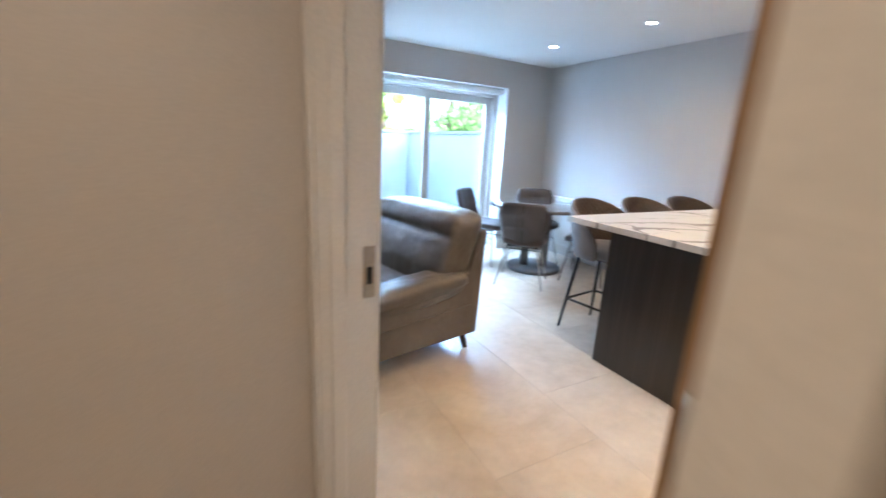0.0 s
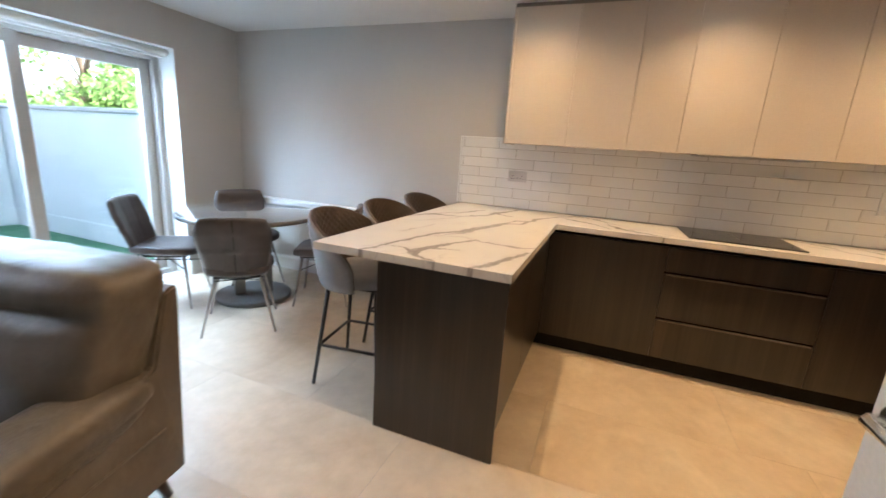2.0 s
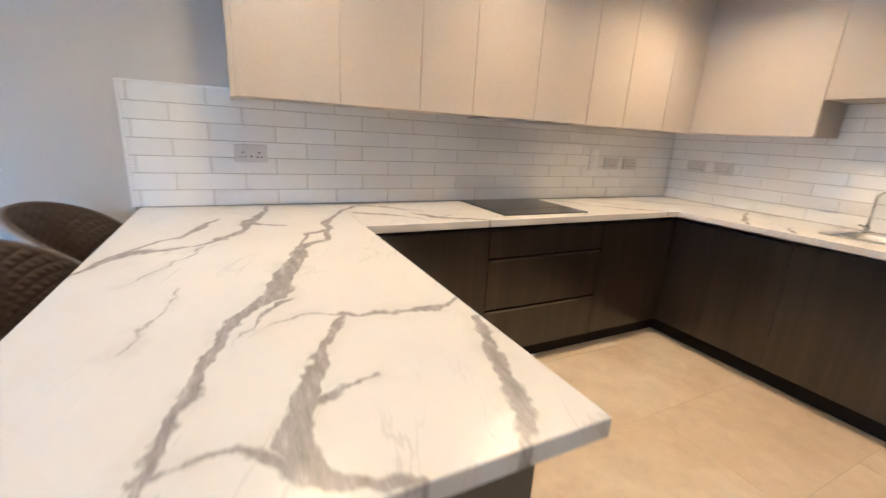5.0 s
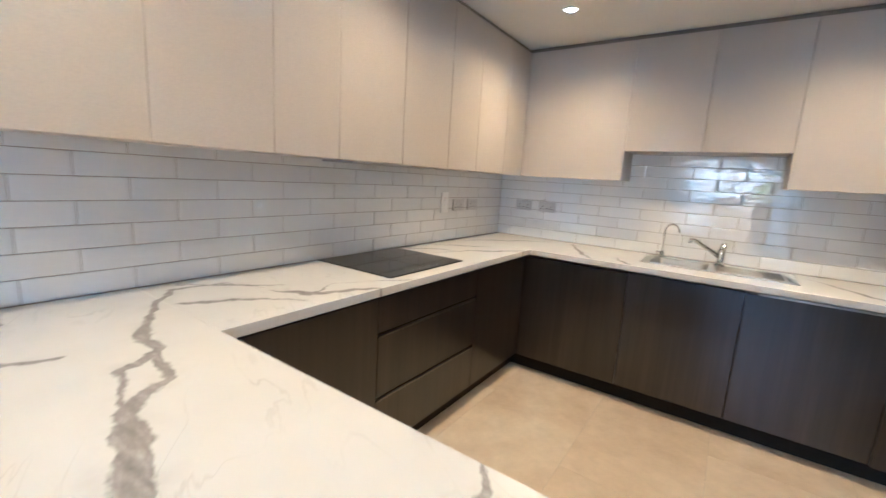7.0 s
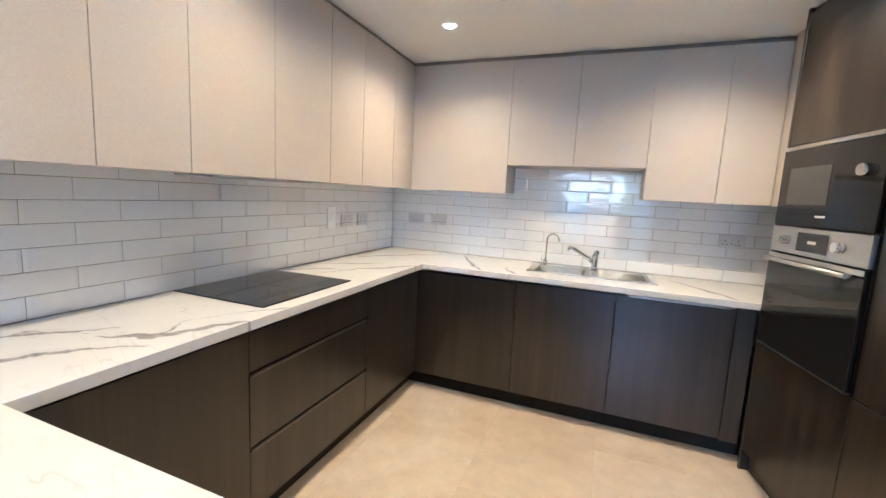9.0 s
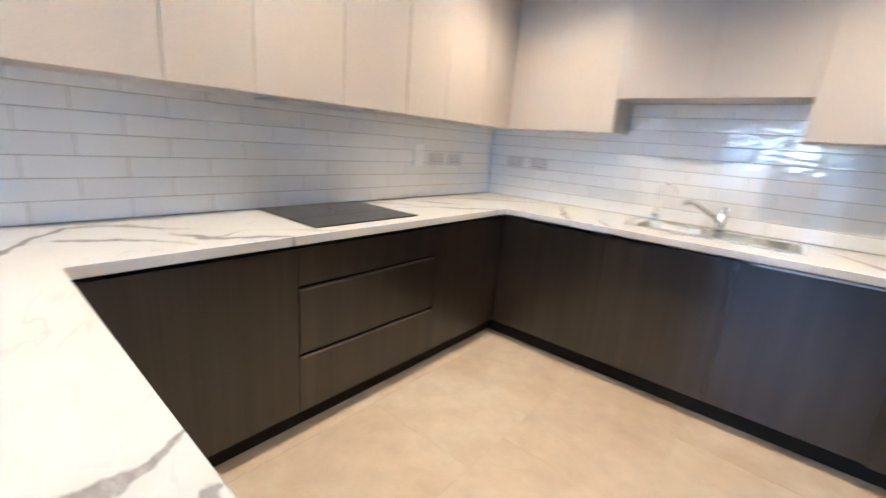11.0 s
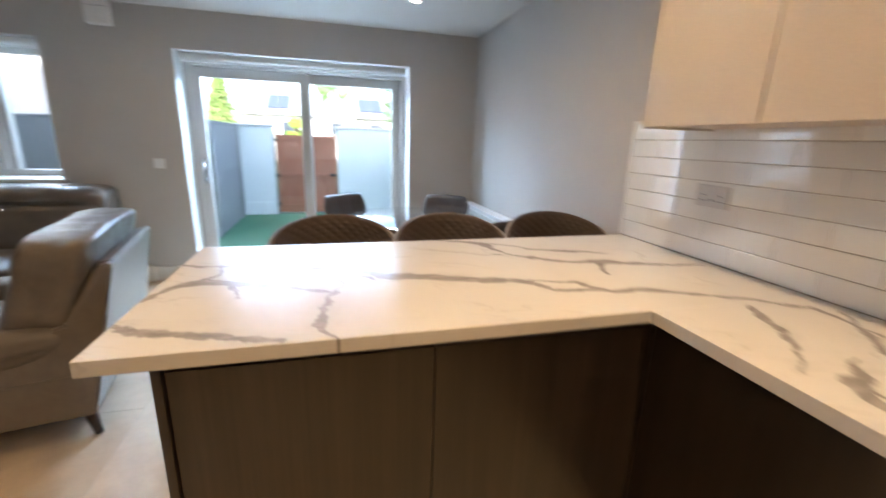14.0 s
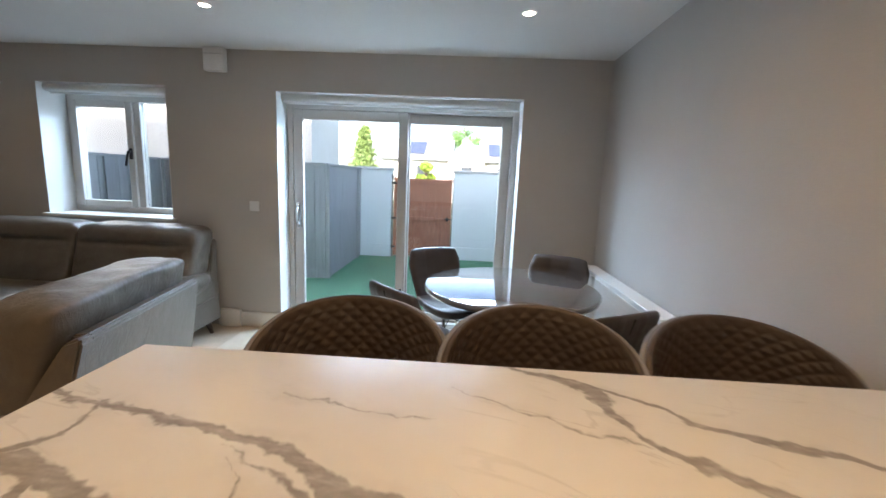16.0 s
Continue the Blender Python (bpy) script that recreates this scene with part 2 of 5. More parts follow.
def make_marble():
    m, nt, b = nodes_of("white_marble_laminate")

    fuzz = noise_tex(nt, coords(nt), 22, 4, 0.6)

    def turned(scale, rot):
        """Turned first and stretched then, so that the veins run along a slanted line."""
        mp = nt.nodes.new("ShaderNodeMapping")
        mp.inputs["Scale"].default_value = scale
        nt.links.new(coords(nt, (1, 1, 1), (0, 0, radians(rot))), mp.inputs["Vector"])
        return mp.outputs["Vector"]

    def vein(scale, rot, freq, detail, distortion, spread, widths, soft, feather):
        """Where a stretched noise crosses its middle; widths: ramp that opens and closes the vein along its run."""
        n = noise_tex(nt, turned(scale, rot), freq, detail, 0.45, distortion)
        d = nt.nodes.new("ShaderNodeMath")
        d.operation = "SUBTRACT"
        d.inputs[1].default_value = 0.5
        nt.links.new(n, d.inputs[0])
        f = nt.nodes.new("ShaderNodeMath")
        f.operation = "MULTIPLY_ADD"
        f.inputs[1].default_value = feather
        nt.links.new(fuzz, f.inputs[0])
        nt.links.new(d.outputs[0], f.inputs[2])
        ab = nt.nodes.new("ShaderNodeMath")
        ab.operation = "ABSOLUTE"
        nt.links.new(f.outputs[0], ab.inputs[0])
        w = ramp(nt, noise_tex(nt, coords(nt, rot=(0, 0, rot)), spread, 3), widths)
        e = nt.nodes.new("ShaderNodeMath")
        e.operation = "SUBTRACT"
        nt.links.new(ab.outputs[0], e.inputs[0])
        nt.links.new(w, e.inputs[1])
        r = nt.nodes.new("ShaderNodeMapRange")
        r.inputs["From Min"].default_value, r.inputs["From Max"].default_value = 0.0, soft
        r.inputs["To Min"].default_value, r.inputs["To Max"].default_value = 1.0, 0.0
        nt.links.new(e.outputs[0], r.inputs["Value"])
        return r.outputs[0]

    grade = lambda *ps: [(p, (v, v, v)) for p, v in ps]
    v2 = vein((0.6, 2.1, 1.0), 20, 3.6, 4, 0.8, 2.0, grade((0.44, 0.0), (0.58, 0.009), (0.75, 0.014)), 0.006, 0.015)
    soft, grey = noise_tex(nt, coords(nt), 4.0, 5), noise_tex(nt, coords(nt, (1, 3, 1), (0, 0, radians(27))), 14, 5, 0.7)
    base = ramp(nt, soft, [(0.3, (0.575, 0.567, 0.555)), (0.7, (0.615, 0.607, 0.595))])
    tone = ramp(nt, grey, [(0.28, (0.17, 0.16, 0.16)), (0.55, (0.29, 0.275, 0.27)), (0.75, (0.46, 0.445, 0.435))])
    keep2 = ramp(nt, noise_tex(nt, coords(nt, rot=(0, 0, 2.0)), 2.2, 3), [(0.46, (0, 0, 0)), (0.60, (0.22, 0.22, 0.22))])
    # long veins of the slabs, each a run of (x, y, half width)
    def op(kind, *ins, out=0, vec=True):
        n = nt.nodes.new("ShaderNodeVectorMath" if vec else "ShaderNodeMath")
        n.operation = kind
        for sock, v in zip(n.inputs, ins):
            if isinstance(v, (int, float, tuple)):
                sock.default_value = v
            else:
                nt.links.new(v, sock)
        return n.outputs[out]

    wob = add(nt, "ShaderNodeTexNoise", Scale=7.0, Detail=4.0, Roughness=0.6)
    level = coords(nt, (1, 1, 0))
    nt.links.new(level, wob.inputs["Vector"])
    spot = op("MULTIPLY_ADD", op("SUBTRACT", wob.outputs["Color"], (0.5, 0.5, 0.5)), (0.11, 0.11, 0.0), level)
    runs = []

    def trace(*pts):
        for (x0, y0, w0), (x1, y1, w1) in zip(pts, pts[1:]):
            dx, dy = x1 - x0, y1 - y0
            q = dx * dx + dy * dy
            rel = op("SUBTRACT", spot, (x0, y0, 0))
            along = op("DOT_PRODUCT", rel, (dx / q, dy / q, 0), out=1)
            cl = nt.nodes.new("ShaderNodeClamp")
            nt.links.new(along, cl.inputs[0])
            run = nt.nodes.new("ShaderNodeVectorMath")
            run.operation = "SCALE"
            run.inputs[0].default_value = (dx, dy, 0)
            nt.links.new(cl.outputs[0], run.inputs["Scale"])
            off = op("SUBTRACT", rel, run.outputs[0])
            wide = op("MULTIPLY_ADD", cl.outputs[0], 1.3 * (w0 - w1), -1.3 * w0, vec=False)
            e = op("ADD", op("LENGTH", off, out=1), wide, vec=False)
            runs.append(e if not runs else op("MINIMUM", runs[-1], e, vec=False))

    trace((2.30, 1.56, 0.006), (2.63, 1.47, 0.011), (2.88, 1.41, 0.012), (3.03, 1.31, 0.026), (3.28, 1.23, 0.026), (3.42, 1.19, 0.017), (3.50, 1.10, 0.011), (3.76, 1.05, 0.015), (3.95, 0.97, 0.009), (4.20, 0.82, 0.009), (4.15, 0.65, 0.004), (4.00, 0.56, 0.001))
    trace((3.40, 1.20, 0.005), (3.60, 1.16, 0.008), (3.65, 1.09, 0.016))
    trace((3.28, 1.80, 0.004), (3.46, 1.72, 0.018), (3.52, 1.52, 0.006), (3.60, 1.44, 0.012), (3.74, 1.37, 0.012), (3.84, 1.34, 0.024), (3.99, 1.31, 0.012), (4.22, 1.25, 0.007))
    trace((3.48, 1.72, 0.006), (3.63, 1.60, 0.007), (3.75, 1.55, 0.014), (3.95, 1.46, 0.008))
    trace((3.82, 1.34, 0.014), (3.76, 1.22, 0.008))
    trace((3.16, 1.67, 0.001), (3.38, 1.54, 0.003), (3.53, 1.49, 0.002))
    trace((2.33, 1.21, 0.006), (2.38, 1.31, 0.014), (2.46, 1.34, 0.024), (2.53, 1.32, 0.020), (2.67, 1.28, 0.012), (2.83, 1.19, 0.006))
    trace((2.40, 1.34, 0.012), (2.48, 1.41, 0.006), (2.46, 1.53, 0.005))
    trace((2.53, 1.31, 0.010), (2.58, 1.19, 0.004))
    trace((2.79, 1.38, 0.001), (2.86, 1.29, 0.004), (2.84, 1.18, 0.006), (2.81, 1.04, 0.008), (2.80, 0.97, 0.013), (2.84, 0.90, 0.005))
    trace((2.33, 1.05, 0.010), (2.47, 0.98, 0.016), (2.71, 0.91, 0.012))
    trace((2.77, 1.41, 0.001), (2.96, 1.30, 0.008))
    trace((2.80, 1.60, 0.001), (2.95, 1.56, 0.003), (3.12, 1.52, 0.001))
    # hob slab
    trace((4.24, 0.78, 0.004), (4.09, 0.63, 0.012), (4.00, 0.50, 0.003))
    trace((4.00, 0.86, 0.014), (3.94, 0.75, 0.011), (3.87, 0.65, 0.007), (3.76, 0.55, 0.002))
    trace((3.95, 0.57, 0.004), (3.82, 0.50, 0.020), (3.77, 0.41, 0.015), (3.70, 0.26, 0.008))
    trace((3.83, 0.49, 0.006), (3.86, 0.34, 0.002), (3.79, 0.16, 0.003), (3.70, 0.04, 0.006))
    trace((4.27, -0.55, 0.006), (4.17, -0.66, 0.009), (3.97, -0.77, 0.002))
    trace((4.05, -0.58, 0.002), (3.92, -0.85, 0.008), (3.79, -0.98, 0.010), (3.70, -1.14, 0.008))
    trace((4.24, -0.82, 0.004), (4.06, -0.96, 0.010), (3.92, -1.10, 0.004))
    # sink slab
    trace((4.22, -1.18, 0.004), (4.06, -1.44, 0.010), (3.90, -1.60, 0.007), (3.72, -1.78, 0.004))
    trace((3.58, -1.82, 0.003), (3.43, -1.52, 0.012), (3.28, -1.28, 0.008))
    trace((3.16, -1.46, 0.002), (3.05, -1.28, 0.009))
    trace((2.14, -1.74, 0.003), (1.96, -1.46, 0.011), (1.84, -1.30, 0.009))
    edge = op("MULTIPLY_ADD", fuzz, 0.016, runs[-1], vec=False)
    core = nt.nodes.new("ShaderNodeMapRange")
    core.inputs["From Min"].default_value, core.inputs["From Max"].default_value = 0.003, 0.010
    core.inputs["To Min"].default_value, core.inputs["To Max"].default_value = 0.95, 0.0
    nt.links.new(edge, core.inputs["Value"])
    halo = nt.nodes.new("ShaderNodeMapRange")
    halo.inputs["From Min"].default_value, halo.inputs["From Max"].default_value = 0.0, 0.045
    halo.inputs["To Min"].default_value, halo.inputs["To Max"].default_value = 0.22, 0.0
    nt.links.new(edge, halo.inputs["Value"])
    cloud = ramp(nt, noise_tex(nt, level, 9.0, 4), [(0.45, (0, 0, 0)), (0.62, (1, 1, 1))])
    c = mixed(nt, mixed(nt, 1.0, v2, keep2, "MULTIPLY"), base, tone)
    c = mixed(nt, mixed(nt, 1.0, halo.outputs[0], cloud, "MULTIPLY"), c, tone)
    c = mixed(nt, core.outputs[0], c, tone)
    nt.links.new(c, b.inputs["Base Color"])
    b.inputs["Roughness"].default_value = 0.24
    bump(nt, b, noise_tex(nt, coords(nt), 300, 2), 0.05, 0.001)
    return m


def make_floor_tile():
    m, nt, b = nodes_of("porcelain_floor_tile")
    v = coords(nt, shift=True)
    n1, n2, n3 = noise_tex(nt, v, 1.6, 6, 0.6, 0.6), noise_tex(nt, v, 9, 5, 0.65), noise_tex(nt, v, 120, 2)
    col = ramp(nt, n1, [(0.3, (0.47, 0.375, 0.27)), (0.5, (0.555, 0.46, 0.35)), (0.72, (0.625, 0.55, 0.445))])
    spot = ramp(nt, n2, [(0.3, (0.88, 0.88, 0.87)), (0.6, (1, 1, 1)), (0.75, (1.06, 1.06, 1.06))])
    nt.links.new(mixed(nt, 1.0, col, spot, "MULTIPLY"), b.inputs["Base Color"])
    nt.links.new(ramp(nt, n2, [(0.3, (0.42, 0.42, 0.42)), (0.7, (0.30, 0.30, 0.30))]), b.inputs["Roughness"])
    bump(nt, b, n3, 0.05, 0.002)
    return m


def make_wall_tile():
    m, nt, b = nodes_of("glazed_white_tile")
    v = coords(nt, shift=True)
    n1, n2 = noise_tex(nt, coords(nt, (13, 13, 38), shift=True), 1.0, 2, 0.4), noise_tex(nt, v, 3, 3)
    oi = nt.nodes.new("ShaderNodeObjectInfo")
    tone = ramp(nt, oi.outputs["Random"], [(0.0, (0.76, 0.755, 0.745)), (1.0, (0.83, 0.825, 0.815))])
    nt.links.new(mixed(nt, 0.25, tone, ramp(nt, n2, [(0.3, (0.74, 0.73, 0.715)), (0.7, (0.84, 0.84, 0.83))])), b.inputs["Base Color"])
    b.inputs["Roughness"].default_value = 0.05
    b.inputs["Specular IOR Level"].default_value = 1.0
    b.inputs["Coat Weight"].default_value = 1.0
    b.inputs["Coat Roughness"].default_value = 0.02
    b.inputs["Coat IOR"].default_value = 1.9
    bump(nt, b, n1, 0.34, 0.0035)
    nt.links.new(b.inputs["Normal"].links[0].from_socket, b.inputs["Coat Normal"])
    return m


def make_leather():
    m, nt, b = nodes_of("taupe_leather")
    v = coords(nt)
    n1, n2, n3 = noise_tex(nt, v, 3, 5), noise_tex(nt, v, 14, 4, 0.6, 1.0), noise_tex(nt, v, 260, 2)
    col = ramp(nt, n1, [(0.3, (0.108, 0.092, 0.075)), (0.7, (0.150, 0.130, 0.108))])
    nt.links.new(mixed(nt, 1.0, col, ramp(nt, n2, [(0.3, (0.88, 0.88, 0.88)), (0.7, (1.05, 1.05, 1.05))]), "MULTIPLY"), b.inputs["Base Color"])
    b.inputs["Roughness"].default_value = 0.28
    wrinkle = noise_tex(nt, coords(nt, (1, 1, 0.35)), 30, 3, 0.5, 1.6)
    h = mixed(nt, 0.2, mixed(nt, 0.4, n2, wrinkle), n3)
    bump(nt, b, h, 0.42, 0.016)
    return m


def make_glass():
    m, nt, b = nodes_of("clear_glass")
    b.inputs["Base Color"].default_value = (0.97, 0.985, 0.98, 1)
    b.inputs["Roughness"].default_value = 0.0
    b.inputs["Transmission Weight"].default_value = 1.0
    b.inputs["IOR"].default_value = 1.45
    return m


M_WOOD, M_MARBLE, M_FLOOR, M_TILE, M_LEATHER, M_GLASS = make_wood(), make_marble(), make_floor_tile(), make_wall_tile(), make_leather(), make_glass()
M_LAMP = glow("lamp_glow", (1.0, 0.86, 0.66), 14.0)


# ---- building blocks ----
def box(bm, a, b, bevel=0.0, seg=2, m=None):
    (x0, y0, z0), (x1, y1, z1) = [tuple(f(p, q) for p, q in zip(a, b)) for f in (min, max)]
    size = (x1 - x0, y1 - y0, z1 - z0)
    mat = Matrix.LocRotScale(((x0 + x1) / 2, (y0 + y1) / 2, (z0 + z1) / 2), None, size)
    vs = bmesh.ops.create_cube(bm, size=1, matrix=mat)["verts"]
    if bevel:
        es = list({e for v in vs for e in v.link_edges})
        out = bmesh.ops.bevel(bm, geom=es, offset=min(bevel, 0.45 * min(size)), segments=seg, affect="EDGES", profile=0.5)
        vs = out["verts"]
    if m:
        bmesh.ops.transform(bm, matrix=m, verts=list({v for f in bm.faces for v in f.verts}) if vs is None else vs)
    return bm


def cells(bm, us, vs, keep, place, t0, t1):
    """A plate with holes: the cells of a grid that keep() takes, as one closed slab from t0 to t1; place(u, v, t) gives the corner."""
    made = {}

    def corner(i, j, t):
        if (i, j, t) not in made:
            made[i, j, t] = bm.verts.new(place(us[i], vs[j], t))
        return made[i, j, t]

    n, m = len(us) - 1, len(vs) - 1
    inside = lambda i, j: 0 <= i < n and 0 <= j < m and keep((us[i] + us[i + 1]) / 2, (vs[j] + vs[j + 1]) / 2)
    for i in range(n):
        for j in range(m):
            if not inside(i, j):
                continue
            for t in (t0, t1):
                bm.faces.new([corner(*ij, t) for ij in ((i, j), (i + 1, j), (i + 1, j + 1), (i, j + 1))])
            for (di, dj), (p, q) in (((-1, 0), ((i, j), (i, j + 1))), ((1, 0), ((i + 1, j), (i + 1, j + 1))), ((0, -1), ((i, j), (i + 1, j))), ((0, 1), ((i, j + 1), (i + 1, j + 1)))):
                if not inside(i + di, j + dj):
                    bm.faces.new([corner(*p, t0), corner(*q, t0), corner(*q, t1), corner(*p, t1)])
    bmesh.ops.recalc_face_normals(bm, faces=bm.faces)
    return bm


def tube(bm, pts, r, seg=8, r2=None):
    """A round rod along points, from radius r to r2."""
    pts = [Vector(p) for p in pts]
    rings = []
    for i, p in enumerate(pts):
        d = (pts[min(i + 1, len(pts) - 1)] - pts[max(i - 1, 0)]).normalized()
        side = d.orthogonal().normalized() if abs(d.z) > 0.99 else d.cross(Vector((0, 0, 1))).normalized()
        up = side.cross(d)
        rr = r + ((r2 if r2 is not None else r) - r) * i / max(1, len(pts) - 1)
        rings.append([bm.verts.new(p + rr * (math.cos(a) * side + math.sin(a) * up)) for a in (2 * math.pi * k / seg for k in range(seg))])
    for a, b in zip(rings, rings[1:]):
        for k in range(seg):
            bm.faces.new((a[k], a[(k + 1) % seg], b[(k + 1) % seg], b[k])).smooth = True
    bm.faces.new(rings[0][::-1])
    bm.faces.new(rings[-1])
    return bm


def lathe(bm, profile, centre, seg=40):
    """A turned body from (radius, z) pairs about an upright axis."""
    rings = []
    for r, z in profile:
        if r < 1e-5:
            rings.append([bm.verts.new((centre[0], centre[1], z))])
        else:
            rings.append([bm.verts.new((centre[0] + r * math.cos(a), centre[1] + r * math.sin(a), z)) for a in (2 * math.pi * k / seg for k in range(seg))])
    for a, b in zip(rings, rings[1:]):
        for k in range(seg):
            vs = [a[k % len(a)], a[(k + 1) % len(a)], b[(k + 1) % len(b)], b[k % len(b)]]
            vs = list(dict.fromkeys(vs))
            if len(vs) > 2:
                bm.faces.new(vs).smooth = True
    bmesh.ops.recalc_face_normals(bm, faces=bm.faces)
    return bm


def cushion(bm, a, b, k=5.0, n=14, wrinkle=0.006, shape=None, seed=0.0):
    """A stuffed block between two corners, its edges rounded and its skin slightly creased; shape(u) moves a point of the unit block."""
    a, b = Vector(a), Vector(b)
    c, h = (a + b) / 2, (b - a) / 2
    made = {}

    def vert(p):
        key = tuple(round(x, 4) for x in p)
        if key not in made:
            q = Vector(p) / sum(abs(x) ** k for x in p) ** (1 / k)
            w = Vector((q.x * h.x, q.y * h.y, q.z * h.z))
            s = w * 9 + Vector((seed, seed * 1.7, 0))
            w += q.normalized() * wrinkle * (noise.noise(s) + 0.5 * noise.noise(s * 2.3))
            if shape:
                w = shape(q, w)
            made[key] = bm.verts.new(c + w)
        return made[key]

    g = [-1 + 2 * i / n for i in range(n + 1)]
    for axis in range(3):
        for s in (-1, 1):
            for i in range(n):
                for j in range(n):
                    vs = []
                    for u, v in ((g[i], g[j]), (g[i + 1], g[j]), (g[i + 1], g[j + 1]), (g[i], g[j + 1])):
                        p = [u, v]
                        p.insert(axis, s)
                        vs.append(vert(p))
                    bm.faces.new(vs if (s > 0) != (axis == 1) else vs[::-1]).smooth = True
    bmesh.ops.recalc_face_normals(bm, faces=bm.faces)
    return bm


def mesh_of(name, bm, material, smooth=False):
    me = bpy.data.meshes.new(name)
    bm.to_mesh(me)
    bm.free()
    me.materials.append(material)
    if smooth:
        me.shade_smooth()
    return me


def part(name, bm, material, parent=None, label=""):
    """One mesh object, under a thing where one is given."""
    ob = new(name, mesh_of(name, bm, material))
    ob.parent = parent
    return tagged(ob, label)


def thing(name, label, category, at=(0, 0, 0), turn=0.0, group="", kind=""):
    ob = new(name)
    ob.empty_display_size = 0.1
    ob.matrix_world = pose(*at, 0, 0, turn)
    return tagged(ob, label, category, group, kind)


def B():
    return bmesh.new()


def flat(name, label, bm, material, category="", parent=None):
    return tagged(part(name, bm, material, parent), label, category, kind="structure")


# ---- the rooms ----
XE, XW, YN, YS, ZC = 4.30, -1.95, 4.31, -1.91, 2.383      # inner faces of the main space
HALL_E, WALL_T = 0.57, 0.17                                 # hall side of the door wall and its thickness

DOOR2 = (1.555, 3.613, 2.068)      # garden door opening: x from, x to, top
WIN = (-0.545, 0.603, 0.955, 2.084)


def north_keep(x, z):
    if DOOR2[0] < x < DOOR2[1] and z < DOOR2[2]:
        return False
    return not (WIN[0] < x < WIN[1] and WIN[2] < z < WIN[3])


bm = cells(B(), [XW - 0.2, WIN[0], WIN[1], DOOR2[0], DOOR2[1], XE + 0.3], [-0.3, 0.0, WIN[2], DOOR2[2], WIN[3], 2.7], north_keep, lambda u, v, t: (u, t, v), YN, YN + 0.44)
flat("wall_north", "greige painted outer wall with window and garden door openings", bm, M_WALL, "wall")
bm = box(B(), (XE, YS - 0.2, -0.3), (XE + 0.3, YN, 2.7))
flat("wall_east", "plain greige painted side wall behind the kitchen", bm, M_WALL, "wall")
bm = box(B(), (0.76, YS - 0.25, -0.3), (XE, YS, 2.7))
flat("wall_south", "painted end wall behind the sink units", bm, M_WALL, "wall")
bm = box(B(), (XW - 0.2, 1.07, -0.3), (XW, YN, 2.7))
flat("wall_west", "greige painted wall closing the living area", bm, M_WALL, "wall")
bm = box(B(), (XW, 1.07, -0.3), (HALL_E + WALL_T, 1.20, 2.7))
flat("wall_hall_end", "greige painted wall between hall and living area", bm, M_HALL, "wall")
# door wall: opening from y -0.04 to 1.00
bm = cells(B(), [-3.2, -0.07, 1.03, 1.07], [-0.3, 0.0, 2.06, 2.7], lambda u, v: not (-0.07 < u < 1.03 and 0 < v < 2.06), lambda u, v, t: (t, u, v), HALL_E, HALL_E + WALL_T)
flat("wall_door", "painted hall wall with the doorway into the kitchen", bm, M_HALL, "wall")
bm = box(B(), (HALL_E + WALL_T, -0.20, -0.3), (0.95, -0.135, 2.7))
flat("wall_nib", "short painted wall behind the open door", bm, M_WALL, "wall")
bm = box(B(), (0.76, YS, -0.3), (0.84, -0.20, 2.7))
flat("wall_tall_units", "painted wall behind the tall units", bm, M_WALL, "wall")
bm = box(B(), (-1.0, -3.2, -0.3), (-0.9, 1.07, 2.7))
flat("wall_hall_west", "painted far side wall of the hall", bm, M_HALL, "wall")
bm = box(B(), (-1.0, -3.3, -0.3), (HALL_E + WALL_T, -3.2, 2.7))
flat("wall_hall_south", "painted end wall of the hall", bm, M_HALL, "wall")
bm = box(B(), (XW - 0.2, -3.3, ZC), (XE + 0.3, YN + 0.44, ZC + 0.12))
flat("ceiling", "smooth white painted ceiling with recessed downlights", bm, M_CEIL, "ceiling")
bm = box(B(), (XW - 0.2, -3.3, ZC + 0.33), (XE + 0.5, YN + 0.44, ZC + 0.5))
flat("roof", "flat roof slab closing the rooms", bm, M_ROOF, "roof")
# unseen thin wall over the rooms, added to keep the sun off the garden
bm = box(B(), (XW - 0.2, YN + 0.20, ZC + 0.501), (XE + 0.5, YN + 0.44, 6.8))
flat("wall_upper", "unseen upper-storey wall added to shade the garden", bm, M_HOUSE, "wall")
# unseen wall to the west, added so the pale house behind stays shaded
bm = box(B(), (-12.0, YN + 0.20, -0.4), (XW - 0.201, YN + 0.44, 6.8))
flat("wall_terrace", "unseen wall beside the rooms, added to shade the house behind", bm, M_HOUSE, "wall")
bm = box(B(), (XW - 0.2, -3.3, -0.3), (XE + 0.3, YN + 0.44, -0.0012))
floor = flat("floor", "large beige porcelain tiles with thin grout joints", bm, M_FGROUT, "floor")

# reveal linings of the two openings, in white paint
def lining(name, x0, x1, z0, z1, label, sill):
    e = 0.004
    holder = tagged(thing(name, label, "window reveal"), kind="structure")
    part("side", box(B(), (x0, YN - 0.002, z0), (x0 + e, YN + 0.30, z1)), M_REVEAL, holder)
    part("side", box(B(), (x1 - e, YN - 0.002, z0), (x1, YN + 0.30, z1)), M_REVEAL, holder)
    part("head", box(B(), (x0 + e, YN - 0.002, z1 - e), (x1 - e, YN + 0.30, z1)), M_REVEAL, holder)
    if sill:
        part("sill", box(B(), (x0 - 0.03, YN - 0.045, z0 - 0.028), (x1 + 0.03, YN + 0.30, z0 + 0.004), 0.008), M_TRIM, holder)
    return holder


